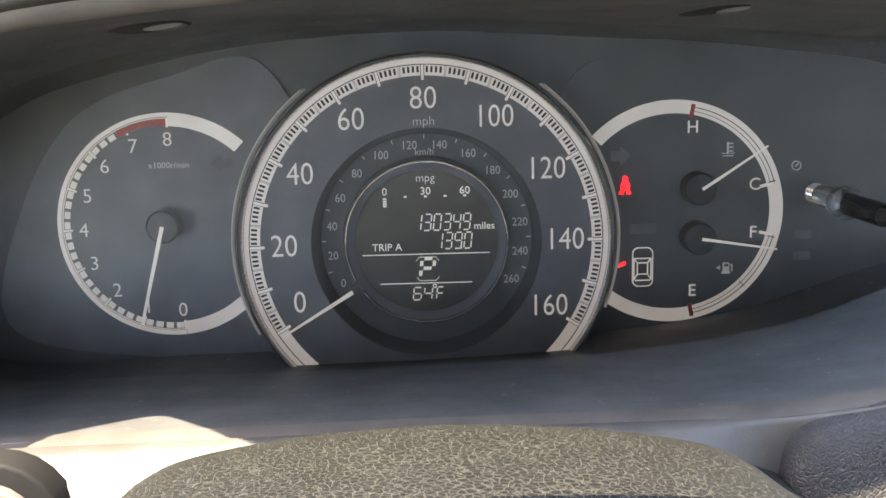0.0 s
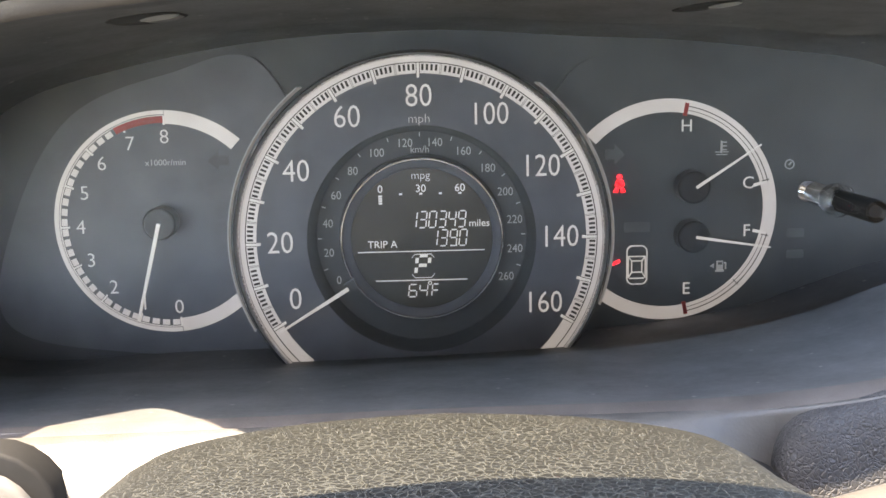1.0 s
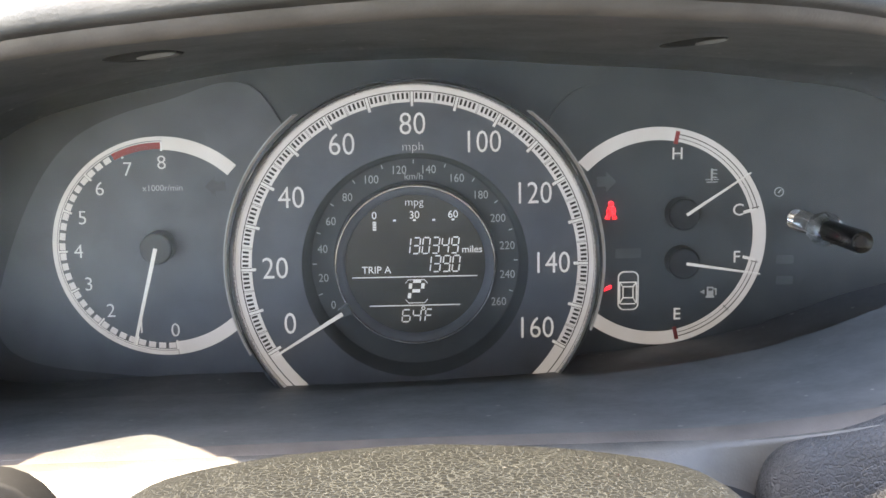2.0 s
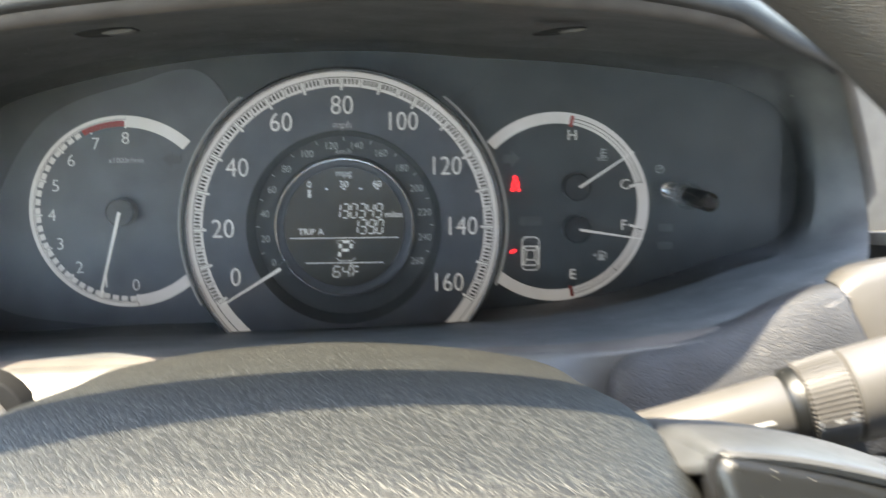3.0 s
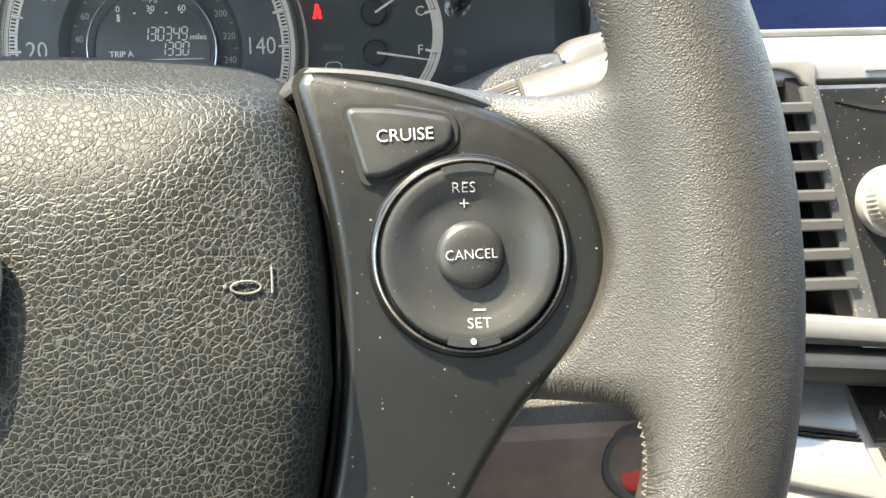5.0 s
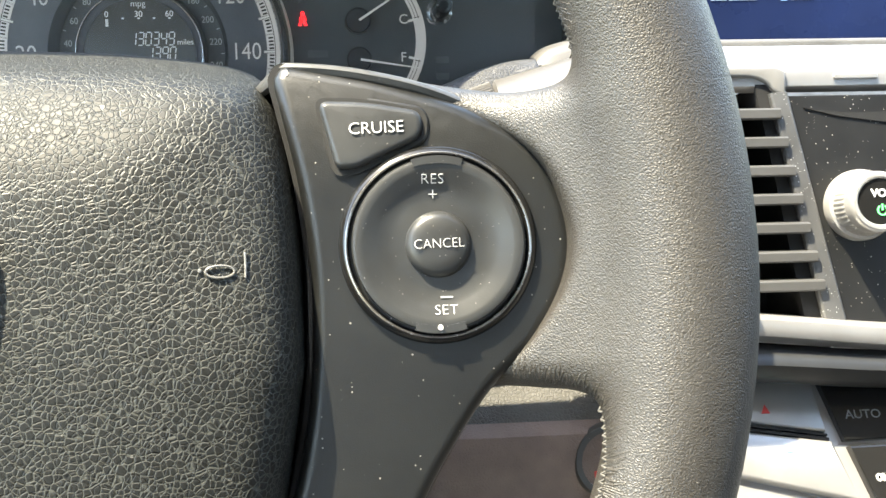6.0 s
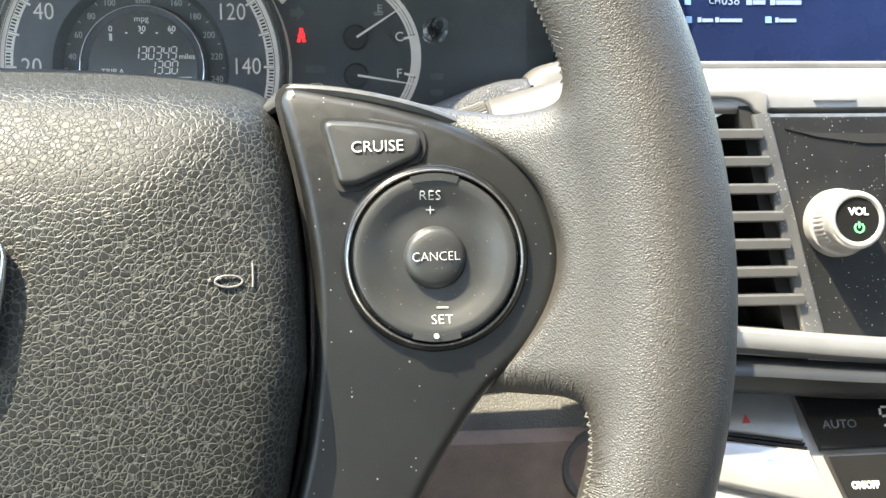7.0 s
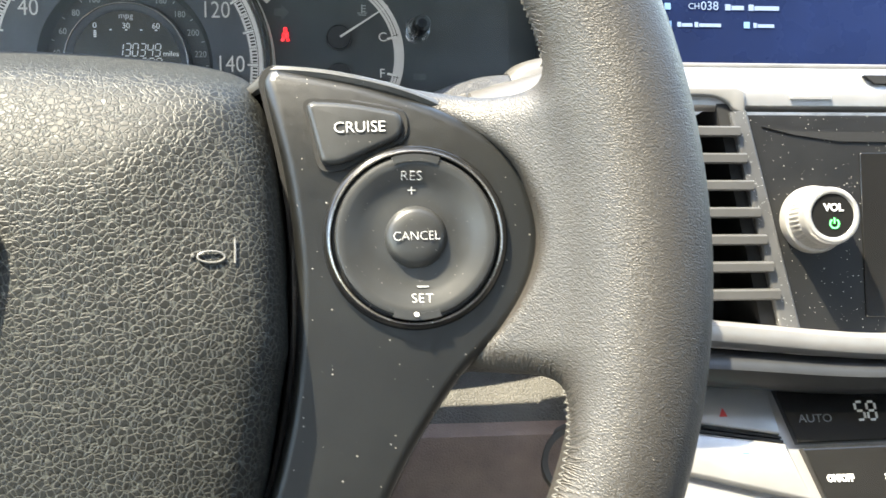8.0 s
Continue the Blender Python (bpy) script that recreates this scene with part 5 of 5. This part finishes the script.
face = part("face", lathe([(0.0, -0.0203), (0.0081, -0.0203), (0.0084, -0.018)], 48), GLOSS, vol, "glossy black face")
words("lettering", "VOL", 0.0038, (0.0004, -0.0206, 0.0028), WHITE_PRINT, face, thick=0.00012)
part("power_symbol", ring((0.0006, -0.0030), 0.0014, 0.0019, -0.0207, -0.0203, 32, 328, n=40), GREEN_LAMP, face, "lit green power symbol")
part("power_symbol", bars([rect(0.00035, -0.0030, 0.00085, -0.0008)], -0.0207, -0.0203), GREEN_LAMP, face, smooth=False)

climate = thing("climate_panel", "climate control panel with black glossy face and silver switches", "control panel", ST @ pose(0.0045, 0.0095, -0.0985, -22, 0, 0))
part("frame", prism([(-0.046, -0.001), (0.115, 0.0), (0.115, -0.075), (-0.046, -0.075)], 0.0008, 0.012), SILVER, climate, smooth=False)
part("hazard_switch", prism([(-0.030, -0.0010), (0.0070, -0.0030), (0.0090, -0.0205), (-0.032, -0.0140)], -0.0020, 0.004, 0.0010), SILVER, climate, "silver hazard switch")
part("hazard_mark", prism([(-0.0126, -0.0136), (-0.0096, -0.0136), (-0.0111, -0.0104)], -0.0024, -0.0018), RED_PRINT, climate, "red triangle", smooth=False)
part("gap_line", bars([[(-0.034, -0.0143), (0.0096, -0.0212), (0.0096, -0.0219), (-0.034, -0.0150)], [(-0.034, -0.0157), (0.0100, -0.0226), (0.0100, -0.0236), (-0.034, -0.0167)]], -0.0012, 0.001), GAP, climate, smooth=False)
part("lower_switch", prism([(-0.036, -0.0172), (0.0102, -0.0242), (0.0155, -0.0450), (-0.04, -0.0310)], -0.0030, 0.004, 0.0014), SILVER, climate, "pale silver switch")
part("blue_lamp", prism(round_rect(-0.0068, -0.0275, -0.0040, -0.0250, 0.0008), -0.0034, -0.002), CYAN_LAMP, climate, smooth=False)
part("glass_face", prism([(0.0095, -0.0020), (0.115, -0.0010), (0.115, -0.0225), (0.0150, -0.0240)], -0.0022, 0.004, 0.0008), GLOSS, climate, "glossy black display face", smooth=False)
part("button_strip", prism([(0.0160, -0.0258), (0.115, -0.0242), (0.115, -0.048), (0.0245, -0.0480), (0.0215, -0.0455)], -0.0030, 0.004, 0.0012), GLOSS, climate, "black button strip", smooth=False)
words("lettering", "AUTO", 0.0044, (0.0232, -0.0024, -0.0152), DIM_PRINT, climate, squeeze=1.05)
part("temperature_digits", bars(segments("58", 0.0392, -0.0160, 0.0031, 0.0068, 0.0045, 0.0008, 0.02), -0.0025, -0.0022), GREY_PRINT, climate, smooth=False)
words("lettering", "ON/OFF", 0.0034, (0.0275, -0.0033, -0.0375), WHITE_PRINT, climate, squeeze=0.8, thick=0.0002)
words("lettering", "SYNC", 0.0034, (0.0485, -0.0033, -0.0375), WHITE_PRINT, climate, thick=0.0001)

# ---- information screen ----
SC = pose(0.2305, 0.0290, 0.0, -6, 0, 0)
screen = thing("information_screen", "lit blue radio screen set deep in the dash", "screen", SC)
part("housing", prism([(-0.012, -0.004), (0.22, -0.004), (0.22, 0.092), (-0.012, 0.092)], 0.0035, 0.02), SCREEN_DARK, screen, smooth=False)
part("surround", prism([(-0.012, -0.0065), (0.22, -0.0065), (0.22, -0.0035), (-0.012, -0.0035)], -0.006, 0.0035, 0.001), SCREEN_DARK, screen, smooth=False)
part("shelf", prism([(-0.03, -0.0115), (0.22, -0.0115), (0.22, -0.0070), (-0.03, -0.0070)], -0.070, 0.02, 0.0015), DASH_PALE, screen, smooth=False)
glass = part("picture", prism([(0.015, -0.0020), (0.20, -0.0020), (0.20, 0.060), (0.015, 0.060)], 0.0028, 0.0034), LCD_BLUE, screen, "blue lit picture", smooth=False)
words("lettering", "XM", 0.0052, (0.0155, 0.0025, 0.0630), SCREEN_TEXT, glass)
words("lettering", "Rock", 0.0050, (0.0335, 0.0025, 0.0420), SCREEN_TEXT, glass)
words("lettering", "CH", 0.0042, (0.0385, 0.0025, 0.0335), SCREEN_TEXT, glass)
words("lettering", "038", 0.0062, (0.0465, 0.0025, 0.0337), SCREEN_TEXT, glass)
line_bits = [rect(x0, z, x1, z + h) for x0, x1, z, h in ((0.0545, 0.0572, 0.0318, 0.0030), (0.0577, 0.0640, 0.0320, 0.0021), (0.0665, 0.0690, 0.0318, 0.0030), (0.0695, 0.0822, 0.0320, 0.0021),
                                                             (0.0300, 0.0318, 0.0233, 0.0024), (0.0322, 0.0376, 0.0234, 0.0017), (0.0388, 0.0406, 0.0233, 0.0024), (0.0410, 0.0522, 0.0234, 0.0017), (0.0690, 0.0706, 0.0233, 0.0024), (0.0710, 0.0796, 0.0234, 0.0017))]
part("text_bar", bars(line_bits, 0.0024, 0.0028), SCREEN_TEXT, glass, smooth=False)
SCREEN_ICON = mat("screen_icon", (0.12, 0.22, 0.36), 0.4, vary=0.0, emit=0.04)
for x, z in ((0.0232, 0.0402), (0.0236, 0.0318), (0.0240, 0.0230), (0.0640, 0.0230)):
    part("list_icon", bars([rect(x, z, x + 0.0030, z + 0.0032)], 0.0024, 0.0028), SCREEN_ICON, glass, smooth=False)

# ---- cabin round the driver ----
# unseen slabs, added to close the cabin and shape light on wheel and dash
def slab(name, size, place, turn=(0, 0, 0), skin=None, label="plain unseen slab closing the cabin"):
    bm = bmesh.new()
    bmesh.ops.create_cube(bm, size=1.0)
    bmesh.ops.scale(bm, vec=size, verts=bm.verts[:])
    bmesh.ops.bevel(bm, geom=bm.edges[:], offset=0.01, segments=2, affect="EDGES")
    me = bpy.data.meshes.new(name)
    bm.to_mesh(me)
    bm.free()
    me.materials.append(skin or CABIN)
    ob = new(name, me)
    ob.matrix_world = pose(*place, *turn)
    return tagged(ob, label, "cabin", kind="structure")


# unseen roof, ends short so that the sun still reaches the wheel
roof = slab("ceiling", (1.6, 0.885, 0.03), (0.35, -0.80, 1.37), (3, 0, 0))
slab("floor", (1.6, 2.4, 0.04), (0.35, -0.5, 0.25), skin=FLOOR_DARK, label="unseen dark floor slab, keeps reflected light low")
slab("wall_rear", (1.6, 0.12, 1.0), (0.35, -1.15, 0.75), (8, 0, 0), REAR_TAN, "unseen tan slab behind the driver, tints reflections")
slab("wall_left", (0.06, 2.0, 0.58), (-0.46, -0.6, 0.54))
slab("wall_right", (0.06, 2.0, 0.95), (1.15, -0.6, 0.725), skin=DASH, label="unseen dark slab that cuts light from the far side")
slab("wall_front", (1.6, 0.04, 0.62), (0.35, 0.42, 0.56))
